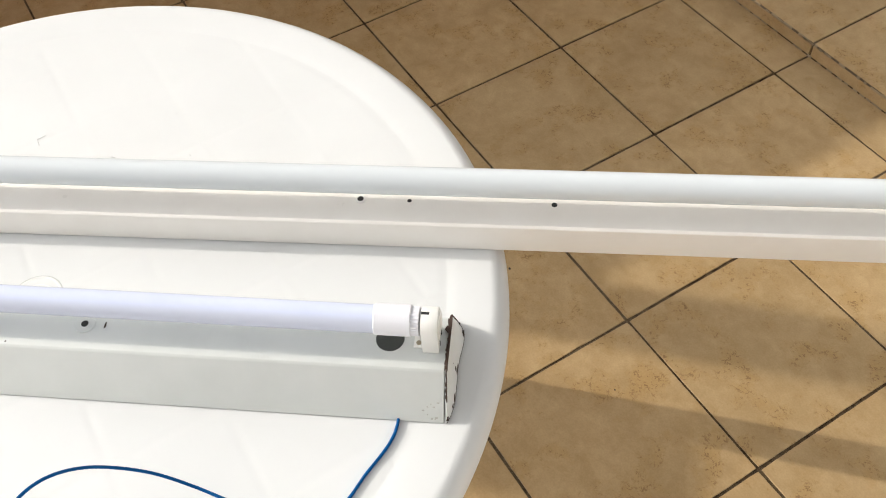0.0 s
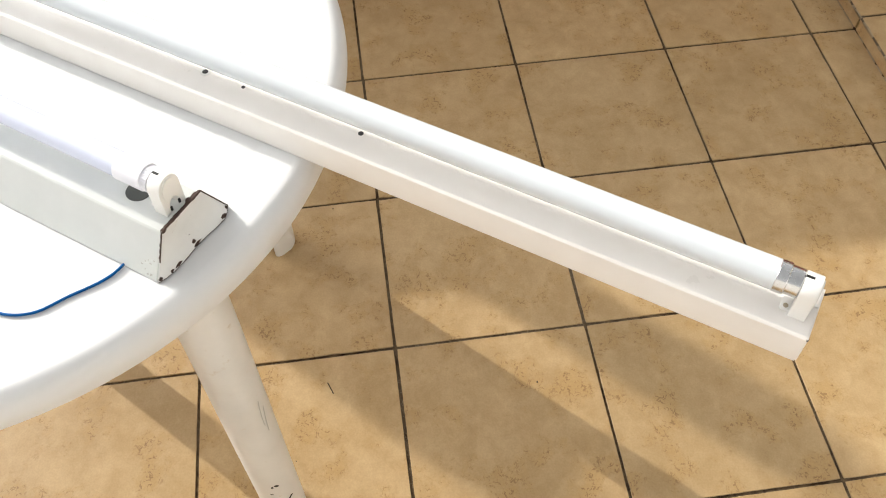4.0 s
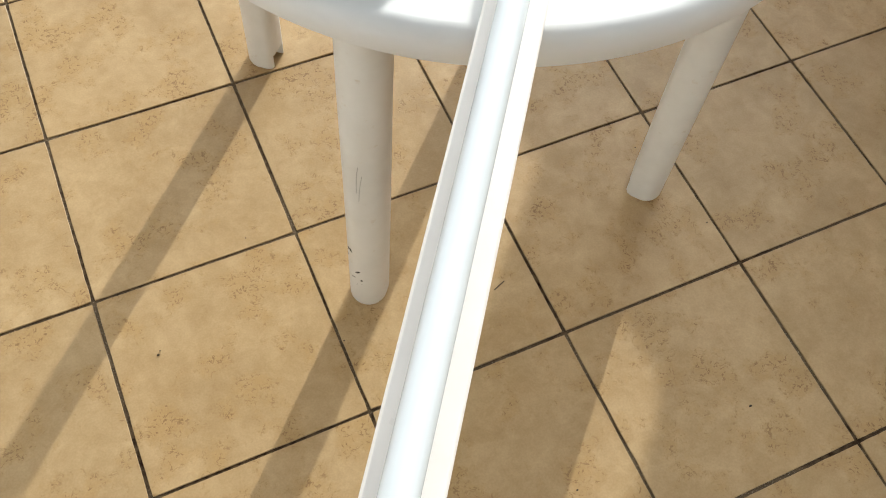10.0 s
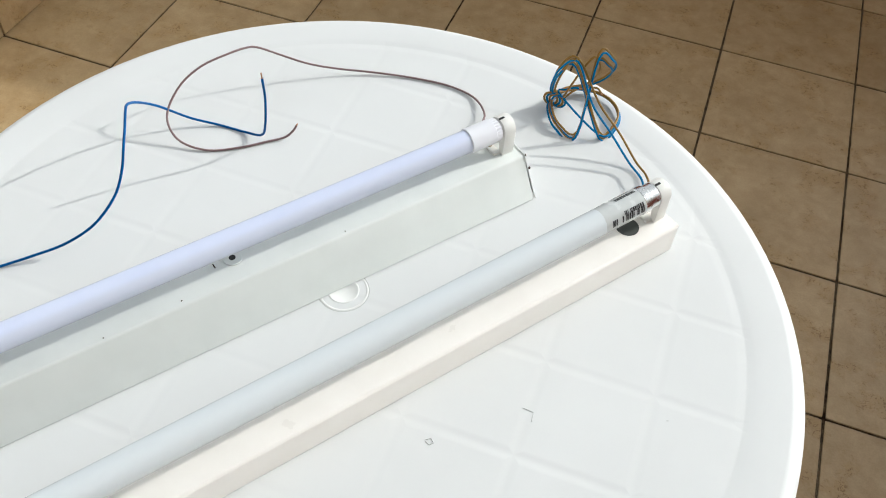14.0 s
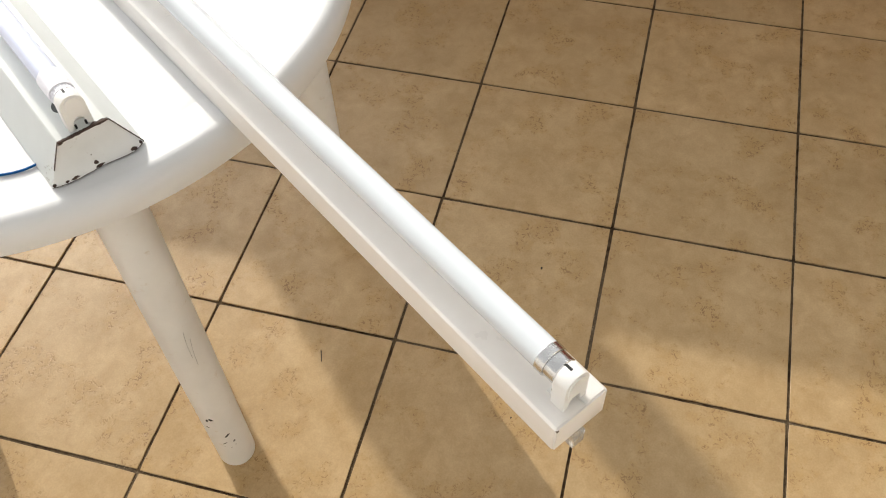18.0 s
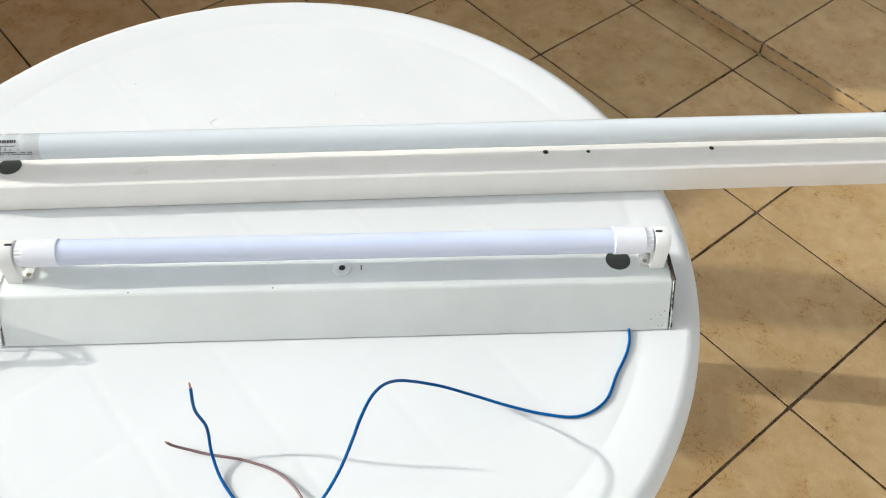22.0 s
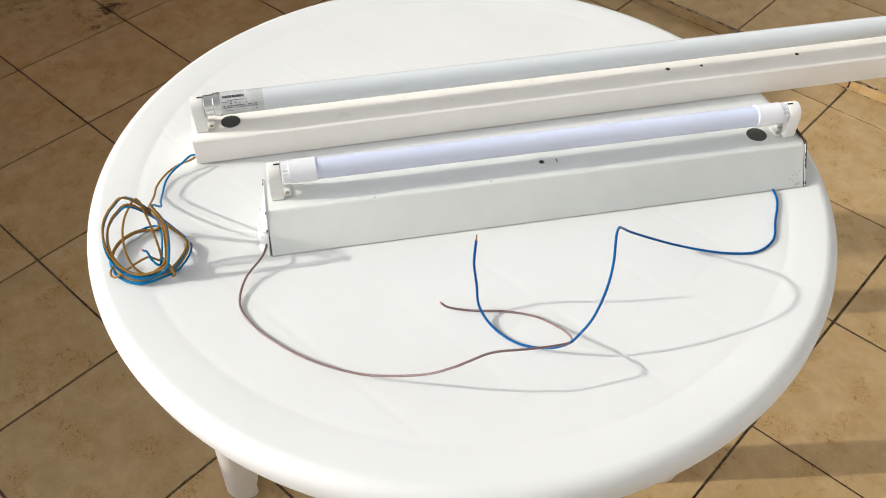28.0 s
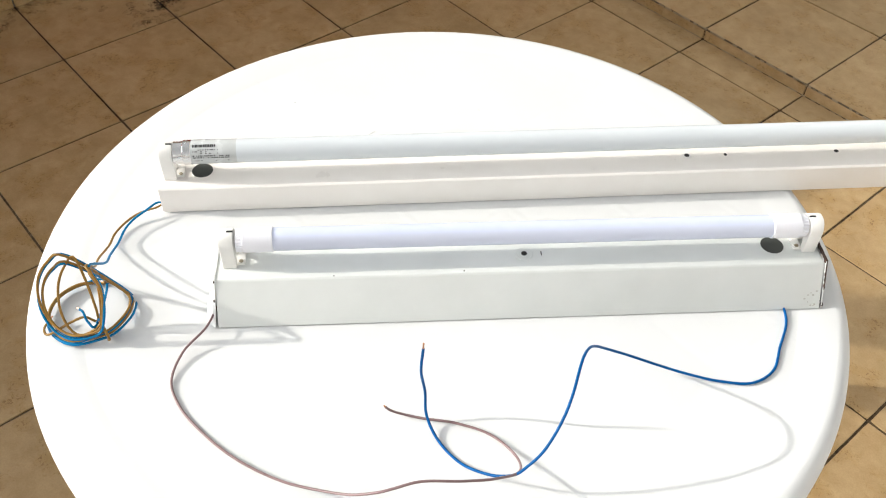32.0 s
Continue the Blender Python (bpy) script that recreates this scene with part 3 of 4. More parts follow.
def clutter_text(parent, x0, x1, r, axis, rows, rng):
    """Unreadable print as fine bars, wrapped on the tube; rows: (angle, height, filled share)."""
    for ang, h, fill in rows:
        bm = bmesh.new()
        x = x0
        while x < x1:
            w = min(rng.uniform(0.0006, 0.0022), x1 - x)
            if rng.random() < fill and w > 0.0003:
                n = 2
                prev = None
                for k in range(n + 1):
                    a = radians(ang) + h / r * (k / n - 0.5)
                    y, z = -(r + 0.00025) * math.sin(a), axis + (r + 0.00025) * math.cos(a)
                    row = [bm.verts.new((x, y, z)), bm.verts.new((x + w, y, z))]
                    if prev:
                        bm.faces.new((prev[0], prev[1], row[1], row[0]))
                    prev = row
            x += w + rng.uniform(0.0003, 0.0009)
        if bm.faces:
            part("print", bm, INK, parent, "fine black print", None)
        else:
            bm.free()


def ribbed_collar(x0, x1, r, axis, teeth=22):
    bm = bmesh.new()
    rings = []
    for x in (x0, x1):
        rings.append([bm.verts.new((x, (r - 0.0007 * (k % 2)) * math.cos(math.pi * k / teeth), axis + (r - 0.0007 * (k % 2)) * math.sin(math.pi * k / teeth))) for k in range(2 * teeth)])
    n = 2 * teeth
    for k in range(n):
        bm.faces.new((rings[0][k], rings[0][(k + 1) % n], rings[1][(k + 1) % n], rings[1][k]))
    bm.faces.new(rings[0])
    bm.faces.new(rings[1][::-1])
    return bm


def bowed_plate(cols, bottom, top, height, thick):
    """A sheet plate across the batten: its foot bows outwards along x. cols: (share of the width, how far the foot stands out)."""
    bm, front, back = bmesh.new(), [], []
    for f, out in cols:
        fr, bk = [], []
        for g in (0.0, 0.15, 0.35, 0.6, 0.85, 1.0):
            half = bottom + (top - bottom) * g
            y, z, x = half * f, height * g + 0.0004, out * (1 - g) ** 1.5
            fr.append(bm.verts.new((x, y, z)))
            bk.append(bm.verts.new((x - math.copysign(thick, out), y, z)))
        front.append(fr)
        back.append(bk)
    for sheet in (front, back):
        for p, q in zip(sheet, sheet[1:]):
            for k in range(5):
                bm.faces.new((p[k], p[k + 1], q[k + 1], q[k]))
    for k in range(5):
        for i in (0, -1):
            bm.faces.new((front[i][k], front[i][k + 1], back[i][k + 1], back[i][k]))
    for p, q, pb, qb in zip(front, front[1:], back, back[1:]):
        for k in (0, 5):
            bm.faces.new((p[k], q[k], qb[k], pb[k]))
    return bm


def shift(bm, *vec):
    bmesh.ops.translate(bm, verts=bm.verts, vec=vec)
    return bm


def short_batten():
    L, H, AX, DY = 0.622, 0.0437, 0.0714, 0.0025
    m = pose(0.7657, 0.3319, TABLE_Z + 0.0012, 0, 0, math.degrees(math.atan2(-0.500, -0.3715) - 0.0016))
    b = thing("short_lamp_batten", m, "short grey-white metal lamp batten with a rusty end plate", "lamp fixture")
    sec = [(-0.0495, 0.0), (-0.0262, H - 0.0016), (-0.0245, H), (0.0245, H), (0.0262, H - 0.0016), (0.0495, 0.0)]
    part("housing", prism(sec, 0.0032, L - 0.002, 0.0006), SHORT_PAINT, b, "trapezoid sheet-metal housing")
    # the end plate by the table's edge: its foot bows outwards and its bare edges have rusted
    cols = [(-1.0, 0.0006), (-0.85, 0.0034), (-0.65, 0.0052), (-0.45, 0.0058), (-0.2, 0.0054), (0.0, 0.0050), (0.25, 0.0060), (0.5, 0.0078), (0.72, 0.0082), (0.88, 0.0050), (1.0, 0.0010)]
    TOPZ = 0.0462
    plate = part("end_plate", shift(bowed_plate(cols, 0.0492, 0.0258, TOPZ, 0.0010), L, 0, 0), PLATE_PAINT, b, "white end plate with chipped paint and a bowed foot", 60)

    def foot_out(f):
        for (fa, oa), (fb, ob_) in zip(cols, cols[1:]):
            if fa <= f <= fb:
                return oa + (ob_ - oa) * (f - fa) / (fb - fa)
        return 0.0

    rng = random.Random(11)
    bm = bmesh.new()
    n = 44
    for k in range(n):
        y0, y1 = -0.0258 + 0.0516 * k / n, -0.0258 + 0.0516 * (k + 1) / n
        d = 0.0007 + 0.0030 * max(0, noise.noise(Vector((k * 0.22, 1.3, 0)))) + 0.0006 * rng.random()
        w = 0.0012 + 0.0048 * max(0, noise.noise(Vector((k * 0.17, 6.3, 0)))) + 0.0008 * rng.random()
        merge(bm, box(L - w, L + 0.0008, y0, y1, TOPZ - d, TOPZ + 0.0008 + 0.0003 * rng.random()))
    part("rusty_top_edge", bm, RUST, plate, "dark rusted upper edge", None)
    for s in (-1, 1):
        edge = bmesh.new()
        for k in range(30):
            f0, f1 = k / 30, (k + 1) / 30
            y0, y1 = 0.0494 - 0.0234 * f0, 0.0494 - 0.0234 * f1
            p, q = sorted((s * y0, s * y1))
            if s < 0 and f0 < 0.42 + 0.1 * noise.noise(Vector((k * 0.7, 2.2, 0))):
                continue
            w = 0.0006 + (0.0044 if s < 0 else 0.0016) * max(0, noise.noise(Vector((k * 0.31 + 5 * s, s * 3.0, 0))))
            x = L + 0.001 * (1 - f0)
            merge(edge, box(x - w, x + 0.0004, p, q, TOPZ * f0, TOPZ * f1 + 0.0003))
        part("rusty_side_edge", edge, RUST, plate, "rusted edge of the end plate", None)
    rim = bmesh.new()
    for k in range(48):
        f0, f1 = -1 + 2 * k / 48, -1 + 2 * (k + 1) / 48
        x = L + foot_out((f0 + f1) / 2)
        merge(rim, box(x - 0.0012, x + 0.0003, 0.0492 * f0, 0.0492 * f1, 0.0, 0.0003 + 0.0003 * rng.random()))
    part("rusty_lower_edge", rim, RUST, plate, "thin dark lower edge", None)
    # chips along the foot: (share of the width, height, width, depth)
    for f, z, w, h in ((0.03, 0.0022, 0.0150, 0.0050), (-0.04, 0.0066, 0.0050, 0.0075), (0.72, 0.0026, 0.0075, 0.0056), (0.92, 0.0028, 0.0040, 0.0060), (-0.52, 0.0024, 0.0100, 0.0044), (-0.70, 0.0022, 0.0055, 0.0040), (-0.06, 0.0175, 0.0014, 0.0014), (-0.94, 0.0026, 0.0036, 0.0046)):
        k = rng.randint(6, 8)
        x = L + foot_out(f) * (1 - z / TOPZ) ** 1.5
        pts = [(0.0492 * f + w * 0.5 * rng.uniform(0.6, 1.15) * math.cos(2 * math.pi * i / k), max(0.0004, z + h * 0.5 * rng.uniform(0.6, 1.15) * math.sin(2 * math.pi * i / k))) for i in range(k)]
        part("paint_chip", prism(pts, x - 0.0016, x + 0.0003), RUST, plate, "rust showing through chipped paint", None)
    # worn spots low on the long side by that end
    for k in range(9):
        f = rng.uniform(0.05, 0.42)
        x, y, z = L - rng.uniform(0.004, 0.020), -0.0495 + 0.0233 * f, (H - 0.0016) * f
        part("worn_spot", box(x, x + rng.uniform(0.0006, 0.0022), y - 0.0002, y + 0.0004, z, z + rng.uniform(0.0006, 0.002)), WORN, b, "", None)
    # far end: a plain plate whose foot is bent outwards
    cols = [(-1.0, -0.0030), (-0.88, -0.0100), (-0.72, -0.0128), (-0.3, -0.0142), (0.1, -0.0132), (0.45, -0.0105), (0.8, -0.0065), (1.0, -0.0030)]
    plate = part("end_plate", shift(bowed_plate(cols, 0.0492, 0.0256, H + 0.0006, 0.0010), 0.0026, 0, 0), PLATE_PAINT, b, "white end plate with its foot bent outwards", 60)
    for y, z, x in ((0.0256, H - 0.0018, 0.0024), (0.0335, 0.0300, 0.0010), (-0.0262, H - 0.0030, 0.0024), (-0.0360, 0.0240, 0.0010)):
        part("paint_chip", box(x - 0.0005, x + 0.0008, y - 0.0008, y + 0.0008, z, z + 0.0026), RUST, plate, "dark chip on the plate's edge", None)
    part("slot", box(-0.0082, -0.0066, -0.0090, -0.0040, 0.0087, 0.0094), WORN, plate, "narrow slot in the bent foot")
    part("screw", rod(-0.0058, -0.0030, 0.0022, 12, 0.010, 0.0150), PLATE_PAINT, plate)
    # openings and screws along the top
    part("knockout_hole", disc(L - 0.0487, 0.0015, H, 0.0118, 0.0006), GROMMET, b, "round dark cable opening")
    boss = part("screw_boss", disc(0.3128, -0.0012, H, 0.0088, 0.0010), SHORT_PAINT, b, "raised round seat of the screw hole")
    part("screw_hole", disc(0.3128, -0.0012, H + 0.0010, 0.0031, 0.0003, 18), HOLE, boss, "black screw hole")
    part("slit", box(0.3300, 0.3311, -0.0038, 0.0018, H, H + 0.0005), RUST, b, "narrow dark slit")
    for x, y in ((0.25, -0.022), (0.21, 0.0225), (0.44, 0.0227), (0.12, -0.0236), (0.37, 0.020)):
        part("paint_speck", disc(x, y, H - 0.0001, 0.0008, 0.0003, 8), RUST, b, "small rust speck", None)
    lamp_holder(b, 0.0170, H, AX, 1, DY)
    lamp_holder(b, L - 0.0140, H, AX, -1, DY)
    # the tube, a thing of its own, held by the two holders
    t = thing("led_tube", m @ Matrix.Translation((0, DY, 0)), "milky lavender LED tube with white end caps in its batten", "lamp tube")
    x0, x1 = 0.0250, L - 0.0215
    part("diffuser", rod(x0 + 0.036, x1 - 0.036, 0.0117, 40, 0, AX), LED, t, "milky diffuser with a lavender tint", 30)
    for s, x in ((1, x0), (-1, x1)):
        a, c = sorted((x + s * 0.0075, x + s * 0.037))
        cap = part("end_cap", rod(a, c, 0.0128, 40, 0, AX, 0.0006), CAP, t, "white plastic end cap")
        a, c = sorted((x + s * 0.001, x + s * 0.0080))
        part("ribbed_collar", ribbed_collar(a, c, 0.0119, AX), CAP, cap, "white ribbed collar")
    clutter = t.children[1]
    clutter_text(clutter, x0 + 0.014, x0 + 0.030, 0.0128, AX, ((58, 0.0007, 0.25),), random.Random(2))
    return b, t


def long_batten():
    L, H, AX, DY = 1.206, 0.0348, 0.0640, -0.0012
    m = pose(0.9291, 0.3049, TABLE_Z + 0.0012, 0, 0, math.degrees(math.atan2(-0.9765, -0.708) + 0.0022))
    b = thing("long_lamp_batten", m, "long warm-white metal lamp batten jutting past the table's edge", "lamp fixture")
    W = 0.0276
    part("housing", prism([(-W, 0.0), (-W, H - 0.0022), (-W + 0.0022, H), (W - 0.0022, H), (W, H - 0.0022), (W, 0.0)], 0.001, L - 0.001, 0.0006), LONG_PAINT, b, "box-shaped sheet-metal housing")
    part("end_plate", prism([(-W + 0.001, 0.0006), (-W + 0.001, H - 0.001), (W - 0.001, H - 0.001), (W - 0.001, 0.0006)], L - 0.0012, L + 0.0006, 0.0004), LONG_PAINT, b)
    part("end_plate", prism([(-W + 0.001, 0.0006), (-W + 0.001, H - 0.001), (W - 0.001, H - 0.001), (W - 0.001, 0.0006)], -0.0006, 0.0012, 0.0004), LONG_PAINT, b)
    part("corner_chip", box(L - 0.0006, L + 0.0010, -W + 0.001, -W + 0.0028, H - 0.0042, H - 0.0018), RUST, b, "small dark chip on the corner", None)
    part("clear_tab", box(L - 0.006, L + 0.0035, -0.0075, 0.0055, -0.0200, -0.0002, 0.0012), CLEAR, b, "milky clear plastic tab under the end")
    part("clip", box(L - 0.013, L - 0.0005, 0.0045, 0.0075, H, H + 0.0016, 0.0004), HOLDER, b)
    part("knockout_hole", disc(0.0455, 0.0012, H, 0.0116, 0.0006), GROMMET, b, "round dark grey cable opening")
    boss = part("screw_boss", disc(0.600, 0.0, H, 0.0052, 0.0008), HOLDER, b, "small clear grommet")
    part("screw_hole", disc(0.600, 0.0, H + 0.0008, 0.0030, 0.0003, 18), HOLE, boss, "black screw hole")
    part("screw_hole", disc(0.646, 0.0, H, 0.0021, 0.0004, 16), HOLE, b, "black screw hole")
    part("screw_hole", disc(0.780, 0.0, H, 0.0027, 0.0004, 16), HOLE, b, "black screw hole")
    lamp_holder(b, 0.0125, H, AX, 1, DY)
    lamp_holder(b, L - 0.0140, H, AX, -1, DY, True)
    t = thing("fluorescent_tube", m @ Matrix.Translation((0, DY, 0)), "long frosted fluorescent tube with aluminium end caps, clipped into its batten", "lamp tube")
    x0, x1 = 0.0195, L - 0.0210
    part("glass", rod(x0 + 0.018, x1 - 0.018, 0.0131, 40, 0, AX), GLASS, t, "frosted white glass", 30)
    for s, x in ((1, x0), (-1, x1)):
        a, c = sorted((x, x + s * 0.0115))
        cap = part("end_cap", rod(a, c, 0.0122, 32, 0, AX, 0.0008), METAL, t, "brushed aluminium end cap")
        a, c = sorted((x + s * 0.0110, x + s * 0.0200))
        part("cap_ring", rod(a, c, 0.0136, 32, 0, AX, 0.0006), METAL, cap, "wider aluminium ring")
    band = part("label_band", rod(x0 + 0.0202, x0 + 0.0690, 0.01318, 40, 0, AX), LABEL, t, "silvery printed band")
    rng = random.Random(4)
    # brand mark and small print as plain bars
    clutter_text(band, x0 + 0.0225, x0 + 0.0470, 0.01318, AX, ((22, 0.0034, 0.86), (-48, 0.0042, 0.86)), rng)
    clutter_text(band, x0 + 0.0225, x0 + 0.0500, 0.01318, AX, ((42, 0.0009, 0.6), (50, 0.0009, 0.5), (58, 0.0009, 0.6)), rng)
    clutter_text(band, x0 + 0.0225, x0 + 0.0620, 0.01318, AX, ((70, 0.0012, 0.8), (79, 0.0012, 0.75), (-70, 0.0070, 0.7), (96, 0.0009, 0.6)), rng)
    return b, t


short, led = short_batten()
long_, fluo = long_batten()


# ---- loose wires ----
Z0 = TABLE_Z


def wire(name, label, group, pieces):
    """pieces: (part name, control points, radius, material); the first control point is the wire's origin."""
    o = Vector(pieces[0][1][0])
    t = thing(name, pose(*o), label, "wire", group)
    for pname, ctrl, r, mat in pieces:
        part(pname, tube([p - o for p in curve_points(ctrl)], r), mat, t, "", 60)
    return t


blue_line = [(0.400, -0.120, Z0 + 0.0026), (0.376, -0.104, Z0 + 0.0018), (0.363, -0.088, Z0 + 0.0015), (0.351, -0.061, Z0 + 0.0015), (0.338, -0.032, Z0 + 0.0016), (0.342, -0.003, Z0 + 0.0016), (0.363, 0.020, Z0 + 0.0020), (0.386, 0.040, Z0 + 0.006),
             (0.410, 0.060, Z0 + 0.013), (0.430, 0.082, Z0 + 0.026), (0.441, 0.106, Z0 + 0.045), (0.442, 0.124, Z0 + 0.063), (0.437, 0.141, Z0 + 0.079), (0.430, 0.157, Z0 + 0.0865), (0.420, 0.174, Z0 + 0.0875), (0.412, 0.187, Z0 + 0.083),
             (0.405, 0.202, Z0 + 0.072), (0.401, 0.217, Z0 + 0.059), (0.400, 0.231, Z0 + 0.046), (0.403, 0.243, Z0 + 0.034), (0.409, 0.253, Z0 + 0.022), (0.427, 0.263, Z0 + 0.009), (0.454, 0.272, Z0 + 0.0018), (0.484, 0.273, Z0 + 0.0018), (0.508, 0.2678, Z0 + 0.0105), (0.5178, 0.2622, Z0 + 0.034),
             (0.519, 0.266, Z0 + 0.066), (0.520, 0.263, Z0 + 0.095)]
tip = [blue_line[-1], (0.520, 0.2628, Z0 + 0.0985), (0.520, 0.2626, Z0 + 0.102)]
wire("blue_wire", "stiff blue insulated wire bent into loops on the table", "loose wires", [("insulation", blue_line, 0.00135, BLUE), ("copper_tip", tip, 0.0008, COPPER)])
brown_line = [(0.742, 0.348, Z0 + 0.010), (0.723, 0.372, Z0 + 0.0125), (0.716, 0.402, Z0 + 0.006), (0.695, 0.427, Z0 + 0.0020), (0.663, 0.435, Z0 + 0.0016), (0.629, 0.433, Z0 + 0.0016), (0.596, 0.427, Z0 + 0.0020), (0.564, 0.417, Z0 + 0.0040),
              (0.534, 0.404, Z0 + 0.008), (0.506, 0.389, Z0 + 0.017), (0.479, 0.375, Z0 + 0.031), (0.460, 0.361, Z0 + 0.045), (0.452, 0.350, Z0 + 0.050), (0.441, 0.329, Z0 + 0.053), (0.422, 0.302, Z0 + 0.049), (0.410, 0.274, Z0 + 0.038),
              (0.409, 0.246, Z0 + 0.020), (0.428, 0.231, Z0 + 0.006), (0.460, 0.232, Z0 + 0.0016), (0.489, 0.248, Z0 + 0.0016), (0.512, 0.268, Z0 + 0.0016), (0.528, 0.281, Z0 + 0.0030), (0.5345, 0.2885, Z0 + 0.0080), (0.5375, 0.2925, Z0 + 0.0140)]
tip = [brown_line[-1], (0.5380, 0.2930, Z0 + 0.0150), (0.5385, 0.2935, Z0 + 0.0160)]
wire("brown_wire", "thin mauve-brown insulated wire in a loose loop on the table", "loose wires", [("insulation", brown_line, 0.00122, BROWN), ("copper_tip", tip, 0.0008, COPPER)])


def coil():
    """Two leads from the long batten, wound into a tied, uneven bundle: flat turns on the table, looser ones rising on the far side."""
    c = Vector((0.819, 0.450, Z0))
    U, V = Vector((-0.849, -0.529, 0)), Vector((-0.529, 0.849, 0))
    t = thing("wire_coil", pose(*c), "tied coil of light blue and ochre insulated wire", "wire coil", "loose wires")

    def at(u, v, z):
        return U * u + V * v + Vector((0, 0, z))

    knot = at(0.0300, 0.0170, 0.011)
    # turns: middle u, v; half widths; height on the side away from the knot, height by it
    turns = ((0.0026, 0.0170, 0.0345, 0.0190, 0.084, 0.010), (0.0010, -0.0015, 0.0395, 0.0400, 0.003, 0.004), (0.0035, 0.0165, 0.0335, 0.0185, 0.074, 0.010), (0.0000, -0.0010, 0.0375, 0.0375, 0.006, 0.005), (0.0095, 0.0140, 0.0240, 0.0190, 0.080, 0.008))
    for name, mat, off in (("blue_strand", CYAN, 0), ("ochre_strand", OCHRE, 1)):
        if off:
            ctrl = [at(-0.0075, -0.1560, 0.012), at(-0.0120, -0.1520, 0.010), at(-0.0246, -0.1402, 0.009), at(-0.0336, -0.1258, 0.006), at(-0.0363, -0.1063, 0.005), at(-0.0318, -0.0870, 0.006), at(-0.0201, -0.0560, 0.022), at(-0.0024, -0.0300, 0.042)]
        else:
            ctrl = [at(-0.0030, -0.1600, 0.012), at(-0.0120, -0.1560, 0.014), at(-0.0178, -0.1424, 0.013), at(-0.0245, -0.1272, 0.011), at(-0.0268, -0.1121, 0.009), at(-0.0216, -0.0901, 0.010), at(-0.0072, -0.0600, 0.028), at(0.0083, -0.0340, 0.047)]
        # the blue lead makes one turn less
        for i, (cu, cv, ru, rv, far, close) in enumerate(turns[:4 + off]):
            ru, rv = 1.06 * ru - 0.0016 * off + 0.0012 * math.sin(2.3 * i + off), 1.05 * rv - 0.0018 * off + 0.0012 * math.cos(1.9 * i + 2 * off)
            for k in range(10):
                ang = radians(-62 + 36 * k)
                u, v = cu + ru * math.cos(ang), cv + rv * math.sin(ang)
                near = max(0.0, math.cos(ang - radians(30)))
                z = far + (close - far) * (0.5 + 0.5 * math.sin(ang)) + 0.0028 * off
                p = at(u, v, max(z, 0.0018))
                hold = knot + at(0.0022 * math.sin(i * 2.0 + off * 5), 0.0030 * math.cos(i * 1.3 + off * 3), 0.0030 * (i - 2.0))
                ctrl.append(p.lerp(hold, 0.75 * near ** 14))
        if off:
            # the ochre end leaves the tie, rises over the ring and runs out beyond it
            ctrl += [at(0.022, 0.012, 0.020), at(0.010, 0.017, 0.022), at(-0.002, 0.026, 0.018), at(-0.017, 0.037, 0.009), at(-0.024, 0.038, 0.006), at(-0.0285, 0.033, 0.008), at(-0.0282, 0.022, 0.010)]
        else:
            ctrl += [at(0.024, 0.019, 0.018), at(0.0165, 0.021, 0.022), at(0.010, 0.016, 0.028), at(0.0045, 0.014, 0.028)]
        line = curve_points(ctrl, 5)
        strand = part(name, tube(line, 0.00125, 8), mat, t, "", 60)
        part("copper_tip", tube([line[-1], line[-1] + (line[-1] - line[-2]).normalized() * 0.003], 0.0009, 7), COPPER, strand)
    for k, mat in ((0, CYAN), (1, OCHRE), (2, CYAN), (3, OCHRE)):
        pts = []
        for i in range(15):
            ang = 2 * math.pi * i / 14
            pts.append(knot + at(0.0065 * math.cos(ang) - 0.0045 + 0.0026 * k, -0.0022 + 0.0020 * k + 0.0045 * math.cos(ang), 0.0005 + 0.0082 * math.sin(ang)))
        part("tie_turn", tube(pts, 0.00135, 8), mat, t, "", 60)
    return t


coil()

# ---- specks on the floor ----
def speck(name, label, pts, r):
    o = Vector((*pts[0], 0.0))
    ob = link_mesh(name, tube(curve_points([Vector((x, y, r * 0.9)) - o for x, y in pts], 4), r, 6), TWIG, 60)
    ob.location = o
    tagged(ob, label, "debris", "specks on the floor")


speck("twig", "thin dry twig lying on the tiles", [(0.619, -0.215), (0.610, -0.2185), (0.597, -0.2235)], 0.0009)
speck("straw", "thin curved straw lying on the tiles", [(-0.235, -0.318), (-0.224, -0.306), (-0.211, -0.305), (-0.198, -0.314)], 0.0006)
for x, y, r in ((0.879, -0.557, 0.0026), (0.569, -0.565, 0.0018), (0.067, -0.126, 0.0022), (0.072, -0.120, 0.0014), (-0.227, 0.424, 0.0022), (-0.219, 0.422, 0.0015), (-0.150, 0.470, 0.0018), (0.255, 0.02, 0.0013), (0.992, -0.248, 0.0016), (0.339, -0.213, 0.0014), (0.485, -0.157, 0.0012), (0.954, -0.064, 0.0013), (1.62, -0.83, 0.0016), (2.2, 0.33, 0.002)):
    speck("grit", "dark crumb of dirt lying on the tiles", [(x, y), (x + r * 0.8, y + r * 0.3), (x + r * 1.3, y - r * 0.2)], r * 0.6)


